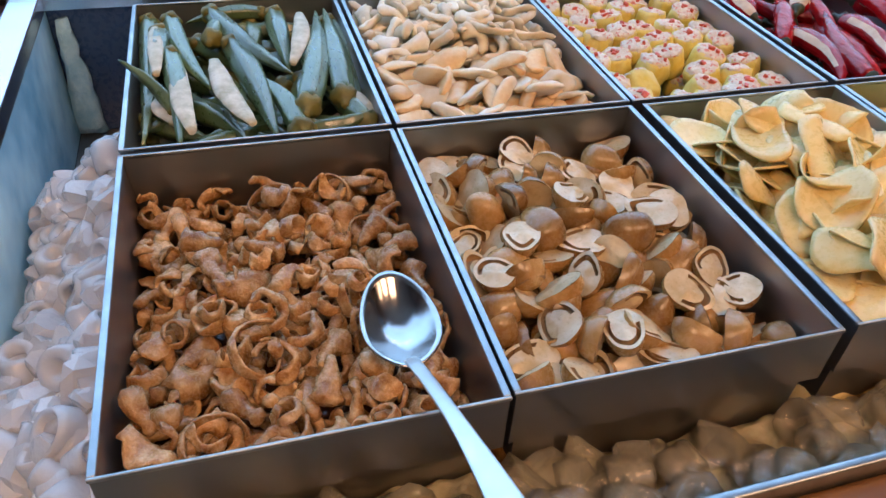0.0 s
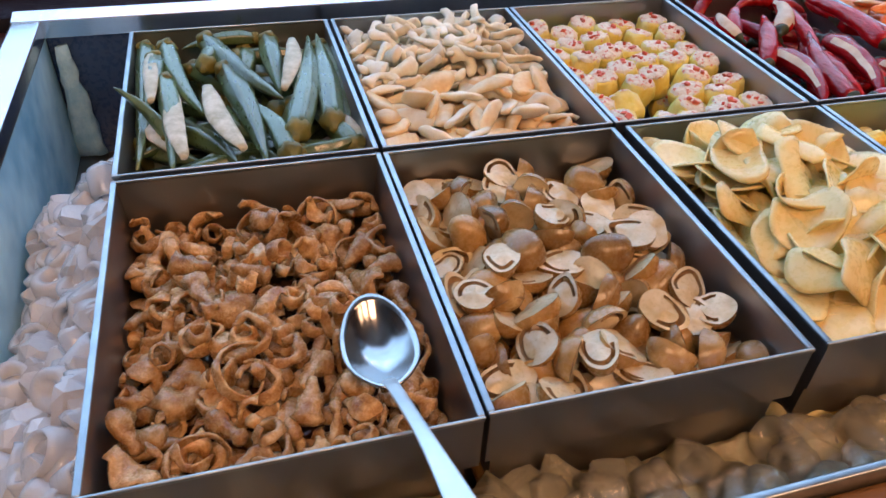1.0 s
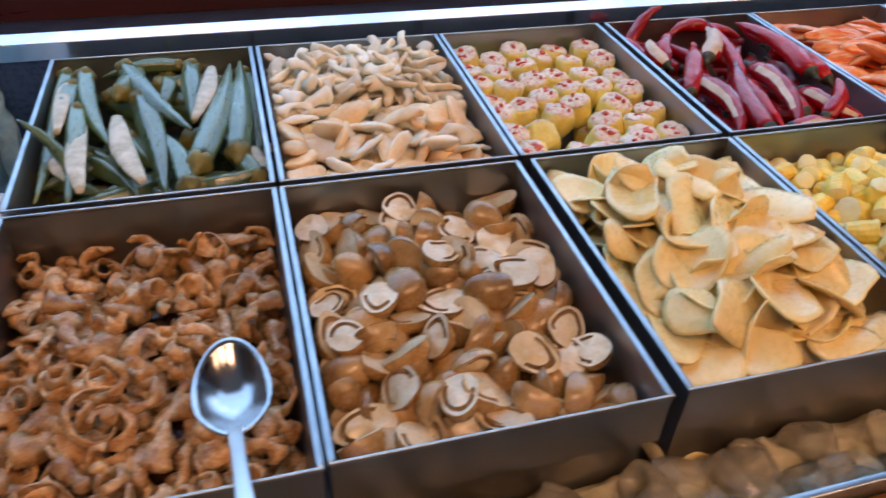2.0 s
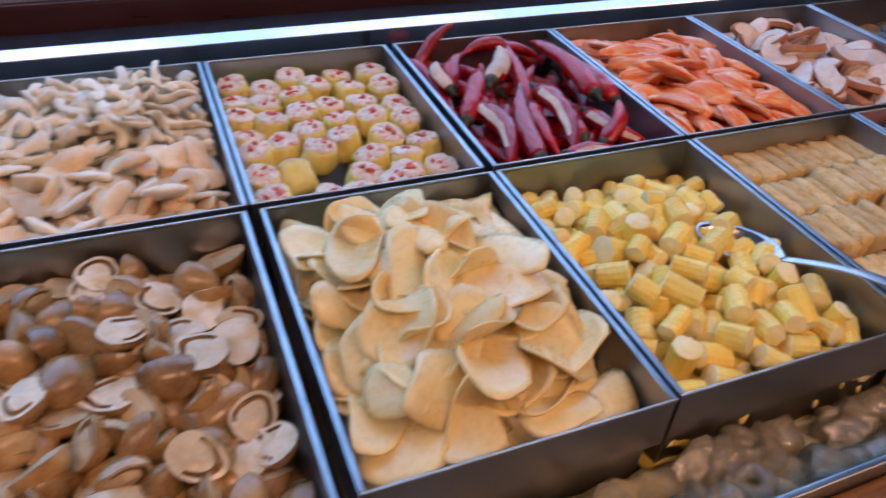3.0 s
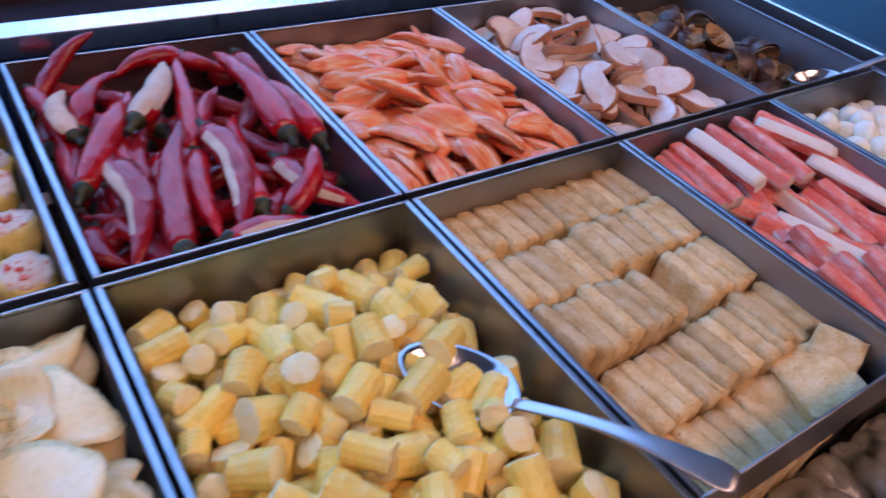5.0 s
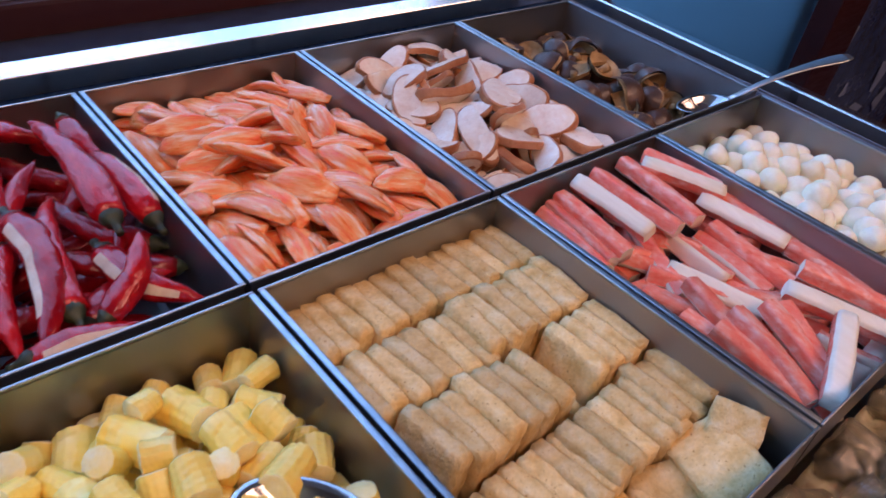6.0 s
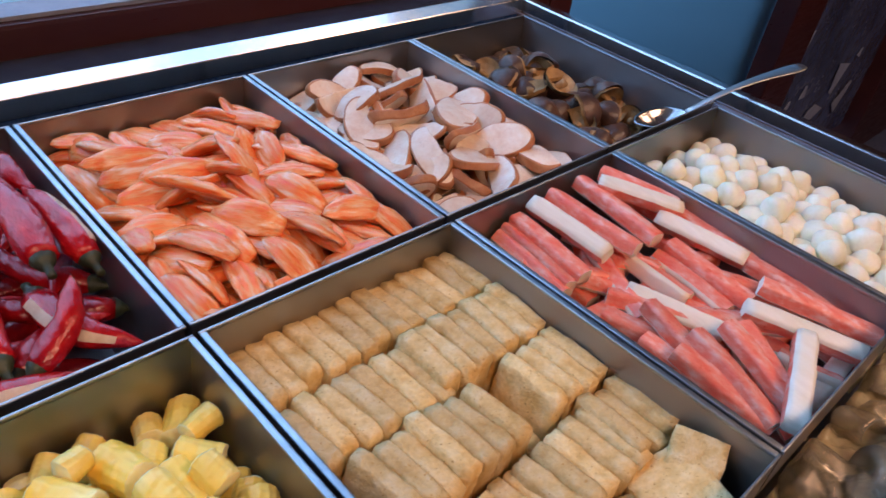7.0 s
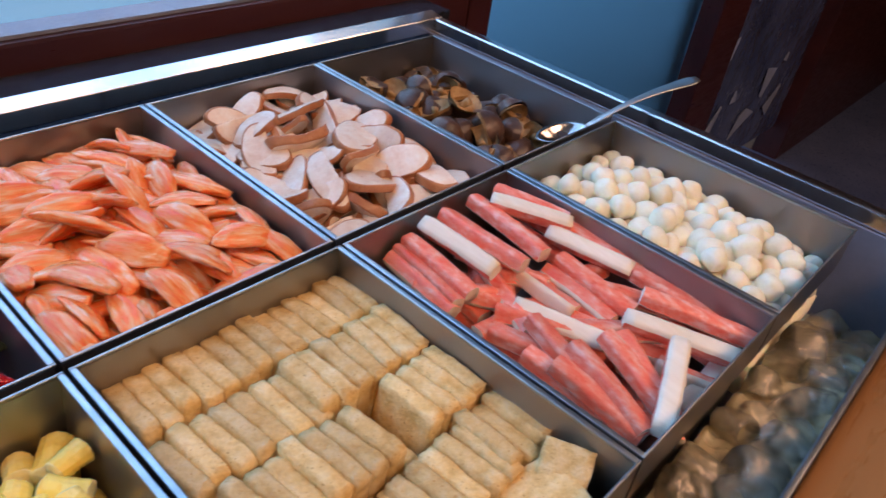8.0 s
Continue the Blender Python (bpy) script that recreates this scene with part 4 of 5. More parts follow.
def pod_ring(a, r):
    q = r * (1 + 0.10 * math.cos(5 * a))
    return q * math.cos(a), q * math.sin(a)


def okra(xa, ya, za, xb, yb, zb, r):
    """A five-ridged okra pod with its cap end at a and its tip at b."""
    a = kept_in((xa, ya, za), BACK[0], BACK_Y, r)
    b = (xb, yb, zb) if zb > 0.905 else kept_in((xb, yb, zb), BACK[0], BACK_Y, 0.003)
    mid, pts = rod_path(a, b, 18, 0.006, rnd)

    def section(i, ang):
        t = i / 17
        f = (0.86 + 0.14 * min(1, t / 0.22)) if t < 0.22 else (1 - ((t - 0.22) / 0.78) ** 1.7 * 0.88)
        return pod_ring(ang, r * f)
    bm = bmesh.new()
    sweep(bm, pts, section, 20)
    wobble(bm, 0.0008, 120, xa * 50)
    ob = tagged(new("okra_pod", mesh_of("okra", bm, OKRA)), "whole green ridged okra pod", "okra", "okra pods")
    ob.location = mid
    d = (pts[0] - pts[2]).normalized()
    cap = bmesh.new()
    steps = (-0.5, 0.0, 0.5, 0.75, 1.0, 1.5, 1.55)
    size = (0.9, 1.06, 0.95, 0.6, 0.36, 0.30, 0.1)
    sweep(cap, [pts[0] + d * (r * s) for s in steps], lambda i, ang: tuple(q * size[i] for q in pod_ring(ang, r)), 16)
    wobble(cap, 0.0006, 150, xa)
    part("cap", cap, OKRA_TIP, ob, "olive cap with a short stalk")


def scattered(span, ys, count, low, high, length, lay_one):
    """The lower layer of long pieces, laid every way across the pan."""
    for _ in range(count):
        x, y, z = rnd.uniform(span[0] + 0.02, span[1] - 0.02), rnd.uniform(ys[0] + 0.03, ys[1] - 0.03), rnd.uniform(low, high)
        a, half = rnd.uniform(0, 2 * math.pi), length / 2
        lay_one(x - half * math.cos(a), y - half * math.sin(a), z, x + half * math.cos(a), y + half * math.sin(a), z + rnd.uniform(-0.005, 0.005))


def okra_half(xa, ya, za, xb, yb, zb, r):
    """A pod cut lengthwise, its pale inside turned up."""
    a, b = kept_in((xa, ya, za), BACK[0], BACK_Y, r), kept_in((xb, yb, zb), BACK[0], BACK_Y, r)
    mid, pts = rod_path(a, b, 16, 0.005, rnd)

    def section(i, ang):
        t = i / 15
        f = r * max(0.12, math.sin(math.pi * (0.10 + 0.82 * t)) ** 0.7)
        u, v = f * math.cos(ang), f * math.sin(ang)
        return u, (v * 0.35 if v > 0 else v)
    bm = bmesh.new()
    sweep(bm, pts, section, 18)
    for f in bm.faces:
        f.material_index = 1 if f.calc_center_median().z - min(pts, key=lambda p: (p - f.calc_center_median()).length).z > -0.1 * r else 0
    wobble(bm, 0.0007, 140, xb * 30)
    skin, flesh = split_by_slot(bm)
    ob = tagged(new("okra_pod", mesh_of("okra_half", skin, OKRA)), "okra pod cut lengthwise with white flesh showing", "okra", "okra pods")
    ob.location = mid
    for f in flesh.faces:
        f.material_index = 0
    part("cut_flesh", flesh, OKRA_CUT, ob, "white cut flesh")


okra(0.155, 0.062, 0.893, 0.165, 0.227, 0.893, 0.0095)
okra(0.127, 0.047, 0.896, 0.156, 0.213, 0.897, 0.0095)
okra(0.068, 0.212, 0.900, 0.122, 0.098, 0.896, 0.0085)
okra(0.066, 0.168, 0.898, 0.078, 0.263, 0.888, 0.0085)
okra(0.034, 0.208, 0.897, 0.062, 0.089, 0.893, 0.0085)
okra(0.025, 0.190, 0.895, 0.019, 0.102, 0.893, 0.0085)
okra(0.009, 0.245, 0.887, 0.013, 0.042, 0.880, 0.0085)
okra(0.035, 0.071, 0.888, 0.001, 0.103, 0.915, 0.005)
okra(0.033, 0.145, 0.895, 0.038, 0.021, 0.889, 0.0085)
okra(0.082, 0.161, 0.893, 0.102, 0.024, 0.887, 0.0105)
okra(0.119, 0.027, 0.890, 0.098, 0.108, 0.890, 0.0085)
okra(0.128, 0.031, 0.886, 0.178, 0.037, 0.893, 0.0065)
okra(0.172, 0.036, 0.885, 0.146, 0.094, 0.885, 0.0085)
okra(0.041, 0.094, 0.878, 0.081, 0.038, 0.878, 0.009)
okra(0.110, 0.253, 0.890, 0.045, 0.232, 0.886, 0.006)
okra(0.073, 0.117, 0.880, 0.103, 0.073, 0.878, 0.0085)
okra(-0.002, 0.235, 0.873, 0.031, 0.092, 0.873, 0.0085)
okra(0.121, 0.231, 0.888, 0.122, 0.127, 0.886, 0.009)
okra(0.054, 0.197, 0.880, 0.090, 0.135, 0.880, 0.009)
okra(0.182, 0.214, 0.885, 0.168, 0.065, 0.878, 0.0085)
okra(0.138, 0.199, 0.878, 0.155, 0.066, 0.874, 0.0085)
okra(0.015, 0.088, 0.872, 0.056, 0.054, 0.872, 0.0085)
okra(0.093, 0.220, 0.878, 0.161, 0.221, 0.878, 0.0085)
okra_half(0.041, 0.117, 0.898, 0.047, 0.029, 0.894, 0.0075)
okra_half(0.066, 0.124, 0.900, 0.087, 0.035, 0.893, 0.0085)
okra_half(0.140, 0.197, 0.903, 0.124, 0.112, 0.898, 0.007)
okra_half(0.022, 0.185, 0.903, 0.024, 0.108, 0.899, 0.006)
okra_half(0.165, 0.079, 0.887, 0.178, 0.029, 0.886, 0.007)
okra_half(0.018, 0.099, 0.885, 0.035, 0.059, 0.885, 0.0075)

scattered(BACK[0], BACK_Y, 32, 0.828, 0.880, 0.09, lambda *q: okra(*q, 0.0088))


def chili(xa, ya, za, xb, yb, zb, r, split=0):
    """A red chili with its stalk end at a and its tip at b; a split one shows pale pith along one side."""
    a = kept_in((xa, ya, za), BACK[3], BACK_Y, r)
    b = (xb, yb, zb) if zb > 0.904 else kept_in((xb, yb, zb), BACK[3], BACK_Y, 0.004)
    mid, pts = rod_path(a, b, 22, 0.012, rnd)
    r *= 0.92
    pinch = rnd.uniform(0, 6)

    def section(i, ang):
        t = i / 21
        f = min(1.0, 0.72 + 2.2 * t) * (1 - t ** 2.4) ** 0.8 + 0.06
        f *= 1 + 0.06 * math.sin(9 * t + pinch)
        return r * f * math.cos(ang), r * f * 0.88 * math.sin(ang)
    bm = bmesh.new()
    sweep(bm, pts, section, 18)
    wobble(bm, 0.0014, 75, xa * 40 + yb)
    pith = None
    if split:
        side = 1 if split == 1 else 0
        for i, f in enumerate(bm.faces):
            k = i % 18
            f.material_index = 1 if (k in (side, side + 1) and 36 < i < 18 * 17) or (split == 2 and k in (2, 3, 4, 5, 6, 7)) else 0
        bm, pith = split_by_slot(bm)
    ob = tagged(new("chili", mesh_of("chili", bm, CHILI)), "split glossy red chili showing pale pith" if split else "whole glossy dark red chili", "chili", "red chilies")
    ob.location = mid
    if pith:
        for f in pith.faces:
            f.material_index = 0
        part("pith", pith, CHILI_IN, ob, "pale cream pith")
    d = (pts[0] - pts[2]).normalized()
    stalk = bmesh.new()
    sizes, steps = (0.60, 0.72, 0.55, 0.30, 0.25, 0.27, 0.12), (-0.35, 0.05, 0.45, 0.7, 1.1, 1.5, 1.55)
    sweep(stalk, [pts[0] + d * (r * s) for s in steps], lambda i, ang: (r * sizes[i] * math.cos(ang), r * sizes[i] * math.sin(ang)), 12)
    part("stalk", wobble(stalk, 0.0008, 160, ya), STEM, ob, "dark green cut stalk")


def chili_half(xa, ya, za, xb, yb, zb, r):
    chili(xa, ya, za, xb, yb, zb, r, 2)


chili(0.561, 0.215, 0.888, 0.605, 0.238, 0.918, 0.0075, 0)
chili(0.555, 0.219, 0.890, 0.559, 0.141, 0.885, 0.0065, 0)
chili(0.566, 0.149, 0.893, 0.574, 0.198, 0.897, 0.0078, 2)
chili(0.558, 0.089, 0.893, 0.611, 0.179, 0.900, 0.0095, 0)
chili(0.573, 0.159, 0.889, 0.611, 0.214, 0.897, 0.0075, 0)
chili(0.590, 0.012, 0.893, 0.626, 0.128, 0.903, 0.0098, 0)
chili(0.628, 0.110, 0.889, 0.652, 0.216, 0.902, 0.0080, 0)
chili(0.683, 0.089, 0.903, 0.678, 0.210, 0.905, 0.0105, 0)
chili(0.709, 0.090, 0.893, 0.700, 0.171, 0.897, 0.0095, 1)
chili(0.577, 0.109, 0.893, 0.565, 0.015, 0.889, 0.011, 1)
chili(0.640, 0.114, 0.899, 0.622, 0.016, 0.891, 0.0105, 1)
chili(0.629, 0.103, 0.890, 0.614, 0.020, 0.886, 0.0085, 0)
chili(0.643, 0.038, 0.891, 0.667, 0.139, 0.893, 0.0095, 0)
chili(0.655, 0.024, 0.893, 0.687, 0.061, 0.910, 0.0085, 0)
chili(0.673, 0.077, 0.889, 0.705, 0.022, 0.882, 0.0105, 1)
chili(0.617, 0.019, 0.889, 0.671, 0.015, 0.886, 0.008, 1)
chili(0.592, 0.134, 0.890, 0.597, 0.079, 0.886, 0.0085, 1)
chili(0.663, 0.243, 0.892, 0.610, 0.224, 0.888, 0.0085, 0)
chili(0.664, 0.269, 0.888, 0.689, 0.208, 0.888, 0.0085, 0)
chili(0.702, 0.222, 0.893, 0.709, 0.169, 0.888, 0.008, 0)
chili(0.556, 0.067, 0.877, 0.566, 0.031, 0.877, 0.0085, 0)
chili(0.588, 0.081, 0.880, 0.622, 0.173, 0.885, 0.009, 0)
chili(0.618, 0.100, 0.884, 0.672, 0.186, 0.890, 0.0095, 0)
chili(0.689, 0.157, 0.897, 0.717, 0.115, 0.890, 0.0085, 1)
chili(0.650, 0.040, 0.878, 0.701, 0.055, 0.880, 0.0085, 0)
chili(0.567, 0.172, 0.876, 0.559, 0.101, 0.874, 0.009, 0)
chili(0.558, 0.223, 0.874, 0.596, 0.252, 0.874, 0.0085, 0)
chili(0.683, 0.280, 0.876, 0.737, 0.253, 0.876, 0.009, 0)
chili(0.731, 0.170, 0.874, 0.682, 0.090, 0.872, 0.009, 0)
chili_half(0.603, 0.137, 0.903, 0.641, 0.204, 0.904, 0.01)

scattered(BACK[3], BACK_Y, 44, 0.828, 0.884, 0.085, lambda *q: chili(*q, 0.0090))


def crab_stick(xa, ya, za, xb, yb, zb, roll):
    """A seafood stick: white pressed fibre with a red coat over most of its round."""
    r = 0.0065
    a, b = kept_in((xa, ya, za), FRONT[5], FRONT_Y, 0.005), kept_in((xb, yb, zb), FRONT[5], FRONT_Y, 0.005)
    d = Vector(b) - Vector(a)
    if d.length < 0.066:
        b = tuple(Vector(a) + d.normalized() * rnd.uniform(0.062, 0.070))
        b = kept_in(b, FRONT[5], FRONT_Y, 0.005)
    mid, pts = rod_path(a, b, 12, 0.0015, rnd)
    n = 24

    def section(i, ang):
        f = 0.93 if i in (0, 11) else 1.0
        q = r * f * (abs(math.cos(ang)) ** 5 + abs(math.sin(ang)) ** 5) ** (-1 / 5)
        q *= 1 + 0.03 * math.cos(12 * ang)
        return q * math.cos(ang), q * 0.92 * math.sin(ang)
    bm = bmesh.new()
    turn_ = math.radians(roll)
    up = Vector((math.sin(turn_), 0, math.cos(turn_)))
    sweep(bm, pts, section, n, start=up)
    for i, f in enumerate(bm.faces):
        k = i % n
        white = i >= n * 11 or 14 <= k <= 21
        f.material_index = 1 if white else 0
    wobble(bm, 0.0005, 130, xa * 90)
    coat, core = split_by_slot(bm)
    ob = tagged(new("crab_stick", mesh_of("coat", coat, CRAB_RED)), "red-coated white seafood stick", "seafood stick", "crab sticks")
    ob.location = mid
    for f in core.faces:
        f.material_index = 0
    part("core", core, CRAB_WHITE, ob, "white pressed core")


crab_stick(0.971, -0.005, 0.893, 0.975, -0.077, 0.888, 150)
crab_stick(0.993, -0.006, 0.893, 0.996, -0.086, 0.889, 20)
crab_stick(1.026, -0.008, 0.893, 1.018, -0.087, 0.889, 10)
crab_stick(1.031, -0.024, 0.898, 1.064, -0.079, 0.892, 170)
crab_stick(1.052, -0.012, 0.893, 1.089, -0.065, 0.890, 0)
crab_stick(0.956, -0.005, 0.885, 0.951, -0.078, 0.880, 0)
crab_stick(0.947, -0.005, 0.880, 0.940, -0.073, 0.876, 20)
crab_stick(0.941, -0.002, 0.876, 0.936, -0.064, 0.873, 40)
crab_stick(1.049, -0.068, 0.886, 1.062, -0.116, 0.882, 150)
crab_stick(1.081, -0.072, 0.884, 1.087, -0.122, 0.880, 0)
crab_stick(0.991, -0.056, 0.872, 0.978, -0.086, 0.870, 60)
crab_stick(1.003, -0.065, 0.876, 1.004, -0.106, 0.872, 100)
crab_stick(0.975, -0.098, 0.872, 0.990, -0.150, 0.872, 140)
crab_stick(0.961, -0.092, 0.870, 0.979, -0.126, 0.870, 20)
crab_stick(0.948, -0.100, 0.866, 0.956, -0.128, 0.866, 0)
crab_stick(0.962, -0.120, 0.882, 0.954, -0.153, 0.878, 10)
crab_stick(1.033, -0.091, 0.882, 1.032, -0.134, 0.878, 0)
crab_stick(1.022, -0.088, 0.874, 1.018, -0.145, 0.870, 60)
crab_stick(1.034, -0.132, 0.878, 1.065, -0.186, 0.874, 20)
crab_stick(1.066, -0.136, 0.880, 1.080, -0.180, 0.876, 0)
crab_stick(1.091, -0.156, 0.876, 1.108, -0.211, 0.872, 20)
crab_stick(1.040, -0.156, 0.886, 1.082, -0.230, 0.878, 0)
crab_stick(1.009, -0.161, 0.886, 1.043, -0.229, 0.878, 160)
crab_stick(1.008, -0.200, 0.892, 0.941, -0.227, 0.884, 180)
crab_stick(0.940, -0.154, 0.882, 0.940, -0.206, 0.874, 0)
crab_stick(0.958, -0.154, 0.886, 0.940, -0.219, 0.876, 20)
crab_stick(0.983, -0.162, 0.886, 0.967, -0.218, 0.874, 10)
crab_stick(0.994, -0.168, 0.884, 0.975, -0.207, 0.876, -20)
crab_stick(0.943, -0.132, 0.872, 0.943, -0.169, 0.870, 0)
crab_stick(1.010, -0.191, 0.866, 1.014, -0.221, 0.866, 100)
crab_stick(0.987, -0.221, 0.862, 1.051, -0.220, 0.862, 170)
crab_stick(1.023, -0.113, 0.866, 1.005, -0.182, 0.862, 30)
crab_stick(1.012, -0.011, 0.862, 1.006, -0.074, 0.860, 60)
crab_stick(1.056, -0.033, 0.868, 1.055, -0.092, 0.864, 0)
crab_stick(1.055, -0.167, 0.864, 1.053, -0.219, 0.860, 0)
crab_stick(0.968, -0.017, 0.858, 0.964, -0.083, 0.856, 0)
crab_stick(1.002, -0.128, 0.866, 1.015, -0.172, 0.864, 60)
crab_stick(1.092, -0.022, 0.876, 1.090, -0.098, 0.874, 0)
crab_stick(0.955, -0.106, 0.856, 0.953, -0.164, 0.856, 0)
crab_stick(1.101, -0.168, 0.862, 1.094, -0.231, 0.860, 0)

scattered(FRONT[5], FRONT_Y, 46, 0.826, 0.874, 0.07, lambda *q: crab_stick(*q, 30))


def dumpling(k):
    """An open-topped steamed dumpling: pleated yellow wrapper, bumpy pink filling, a red bit on top."""
    r, h = rnd.uniform(0.0132, 0.0148), rnd.uniform(0.021, 0.025)
    wrap, fill, bit = bmesh.new(), bmesh.new(), bmesh.new()
    prof = ((0.78, 0.0), (0.96, 0.15), (1.04, 0.5), (1.0, 0.85), (0.95, 1.0), (0.91, 1.0), (0.88, 0.85))
    n = 32

    def pleat(ang, q):
        return r * q * (1 + 0.035 * math.cos(9 * ang + k) + 0.02 * math.sin(14 * ang))
    sweep(wrap, [(0, 0, h * (z - 1)) for q, z in prof[:5]], lambda i, ang: (pleat(ang, prof[i][0]) * math.cos(ang), pleat(ang, prof[i][0]) * math.sin(ang)), n, start=(0, 1, 0))
    wobble(wrap, 0.0022, 95, k)
    prev = None
    for q, z in ((0.965, -0.0012), (0.93, 0.0006), (0.8, 0.0016), (0.55, 0.0022), (0.28, 0.0025)):
        ring = [fill.verts.new((r * q * math.cos(2 * math.pi * i / n), r * q * math.sin(2 * math.pi * i / n), z)) for i in range(n)]
        if prev:
            for i in range(n):
                fill.faces.new((prev[i], prev[(i + 1) % n], ring[(i + 1) % n], ring[i]))
        prev = ring
    fill.faces.new(prev)
    wobble(fill, 0.0022, 240, k + 6)
    for _ in range(rnd.randint(2, 3)):
        s, px, py = rnd.uniform(0.0014, 0.0026), rnd.gauss(0, 0.0026), rnd.gauss(0, 0.0026)
        box(bit, px - s, px + s, py - s * 0.8, py + s * 0.8, 0.0012, 0.0036 + rnd.uniform(0, 0.001), 0.0006)
    wobble(bit, 0.0020, 170, k)
    return proto(("dumpling", mesh_of("wrapper", wrap, WRAP), ""), ("filling", mesh_of("filling", fill, FILL), "bumpy pink filling"), ("garnish", mesh_of("garnish", bit, GARNISH), "red carrot bit"))


dumplings = [dumpling(k) for k in range(7)]
DUMPLING_AT = [
    (0.380, 0.219),
    (0.409, 0.210),
    (0.436, 0.226),
    (0.481, 0.226),
    (0.513, 0.221),
    (0.375, 0.191),
    (0.403, 0.180),
    (0.431, 0.189),
    (0.455, 0.203),
    (0.487, 0.200),
    (0.516, 0.187),
    (0.375, 0.157),
    (0.403, 0.145),
    (0.430, 0.155),
    (0.459, 0.169),
    (0.488, 0.166),
    (0.517, 0.155),
    (0.379, 0.128),
    (0.377, 0.103),
    (0.404, 0.111),
    (0.428, 0.123),
    (0.459, 0.138),
    (0.487, 0.134),
    (0.514, 0.120),
    (0.453, 0.109),
    (0.491, 0.099),
    (0.517, 0.087),
    (0.431, 0.091),
    (0.402, 0.070),
    (0.468, 0.074),
    (0.496, 0.067),
    (0.376, 0.064),
    (0.457, 0.045),
    (0.487, 0.040),
    (0.517, 0.042),
    (0.379, 0.028),
    (0.424, 0.022),
    (0.444, 0.024),
    (0.473, 0.026),
]
for i, (x, y) in enumerate(DUMPLING_AT):
    x, y, _ = kept_in((x, y, 0), BACK[2], BACK_Y, 0.0145)
    m = Matrix.Translation((x, y, 0.885 + rnd.uniform(-0.003, 0.003))) @ pose(0, 0, 0, rnd.uniform(-15, 15), rnd.uniform(-15, 15), rnd.uniform(0, 360))
    if i == 28:
        m = Matrix.Translation((x, y + 0.004, 0.880)) @ pose(0, 0, 0, -62, 15, 20)
    put(dumplings[i % 7], m, ("small yellow-wrapped steamed dumpling with pink top", "dumpling", "yellow dumplings"))
for x, y in ((0.385, 0.22), (0.42, 0.20), (0.46, 0.22), (0.50, 0.20), (0.40, 0.16), (0.44, 0.14), (0.48, 0.15), (0.515, 0.13), (0.385, 0.11), (0.41, 0.075), (0.47, 0.10), (0.505, 0.09),
             (0.385, 0.045), (0.47, 0.06), (0.505, 0.055)):
    put(dumplings[int(x * 1000) % 7], Matrix.Translation((x, y, 0.8605)) @ pose(0, 0, 0, rnd.uniform(-6, 6), 0, rnd.uniform(0, 360)),
        ("small yellow-wrapped steamed dumpling with pink top", "dumpling", "yellow dumplings"))


def curd_mesh(k):
    """A fried bean curd slice: soft-edged slab with wrinkled skin."""
    bm = bmesh.new()
    th, l, h = rnd.uniform(0.0104, 0.0124), rnd.uniform(0.041, 0.045), rnd.uniform(0.038, 0.042)
    box(bm, -th / 2, th / 2, -l / 2, l / 2, -h, 0)
    bmesh.ops.subdivide_edges(bm, edges=bm.edges[:], cuts=7, use_grid_fill=True)
    for v in bm.verts:
        q = Vector((2 * v.co.x / th, 2 * v.co.y / l, 2 * (v.co.z + h / 2) / h))
        c = v.co
        edge = max(abs(q.y), abs(q.z))
        puff = 1 - 0.09 * edge ** 8
        c.x *= puff
        for ax, half in ((1, l / 2), (2, h / 2)):
            oth = abs(q[3 - ax])
            o = c[ax] + (h / 2 if ax == 2 else 0)
            o *= 1 - 0.025 * oth ** 14 - 0.012 * abs(q.x) ** 6
            c[ax] = o - (h / 2 if ax == 2 else 0)
    wobble(bm, 0.0011, 130, k)
    wobble(bm, 0.0006, 420, k + 5)
    return proto(("bean_curd_slice", mesh_of("curd", bm, TOFU), ""))


curds = [curd_mesh(k) for k in range(8)]
CURD_TAGS = ("golden fried bean curd slice standing on edge", "bean curd", "fried bean curd slices")


def curd_row(x0, x1, y, z, lean=0.0, yaw=0.0):
    x = x0
    while x < x1:
        th = rnd.uniform(0.0108, 0.0122)
        m = Matrix.Translation((x + th / 2, y + rnd.uniform(-0.002, 0.002), z + rnd.uniform(-0.0022, 0.0022))) @ pose(0, 0, 0, rnd.uniform(-3, 3), lean + rnd.uniform(-5, 5), yaw + rnd.uniform(-3, 3))
        put(rnd.choice(curds), m, CURD_TAGS)
        x += th + 0.0005


curd_row(0.7330, 0.8890, -0.0265, 0.8810, 4, 2)
curd_row(0.7330, 0.8100, -0.0740, 0.8790, 6, 4)
curd_row(0.8130, 0.8880, -0.0725, 0.8845, 3, -2)
curd_row(0.7460, 0.8160, -0.1190, 0.8810, 8, 4)
curd_row(0.8170, 0.8400, -0.1230, 0.8660, 10, 2)
curd_row(0.8480, 0.8880, -0.1190, 0.8860, 4, 0)
curd_row(0.7330, 0.8060, -0.1660, 0.8700, 8, 6)
curd_row(0.8080, 0.8600, -0.1650, 0.8780, 6, 3)
curd_row(0.8620, 0.8900, -0.1640, 0.8800, 5, 0)
curd_row(0.7330, 0.8400, -0.2090, 0.8640, 6, 4)
FLAT = ("golden fried bean curd slice lying on the others", "bean curd", "fried bean curd slices")
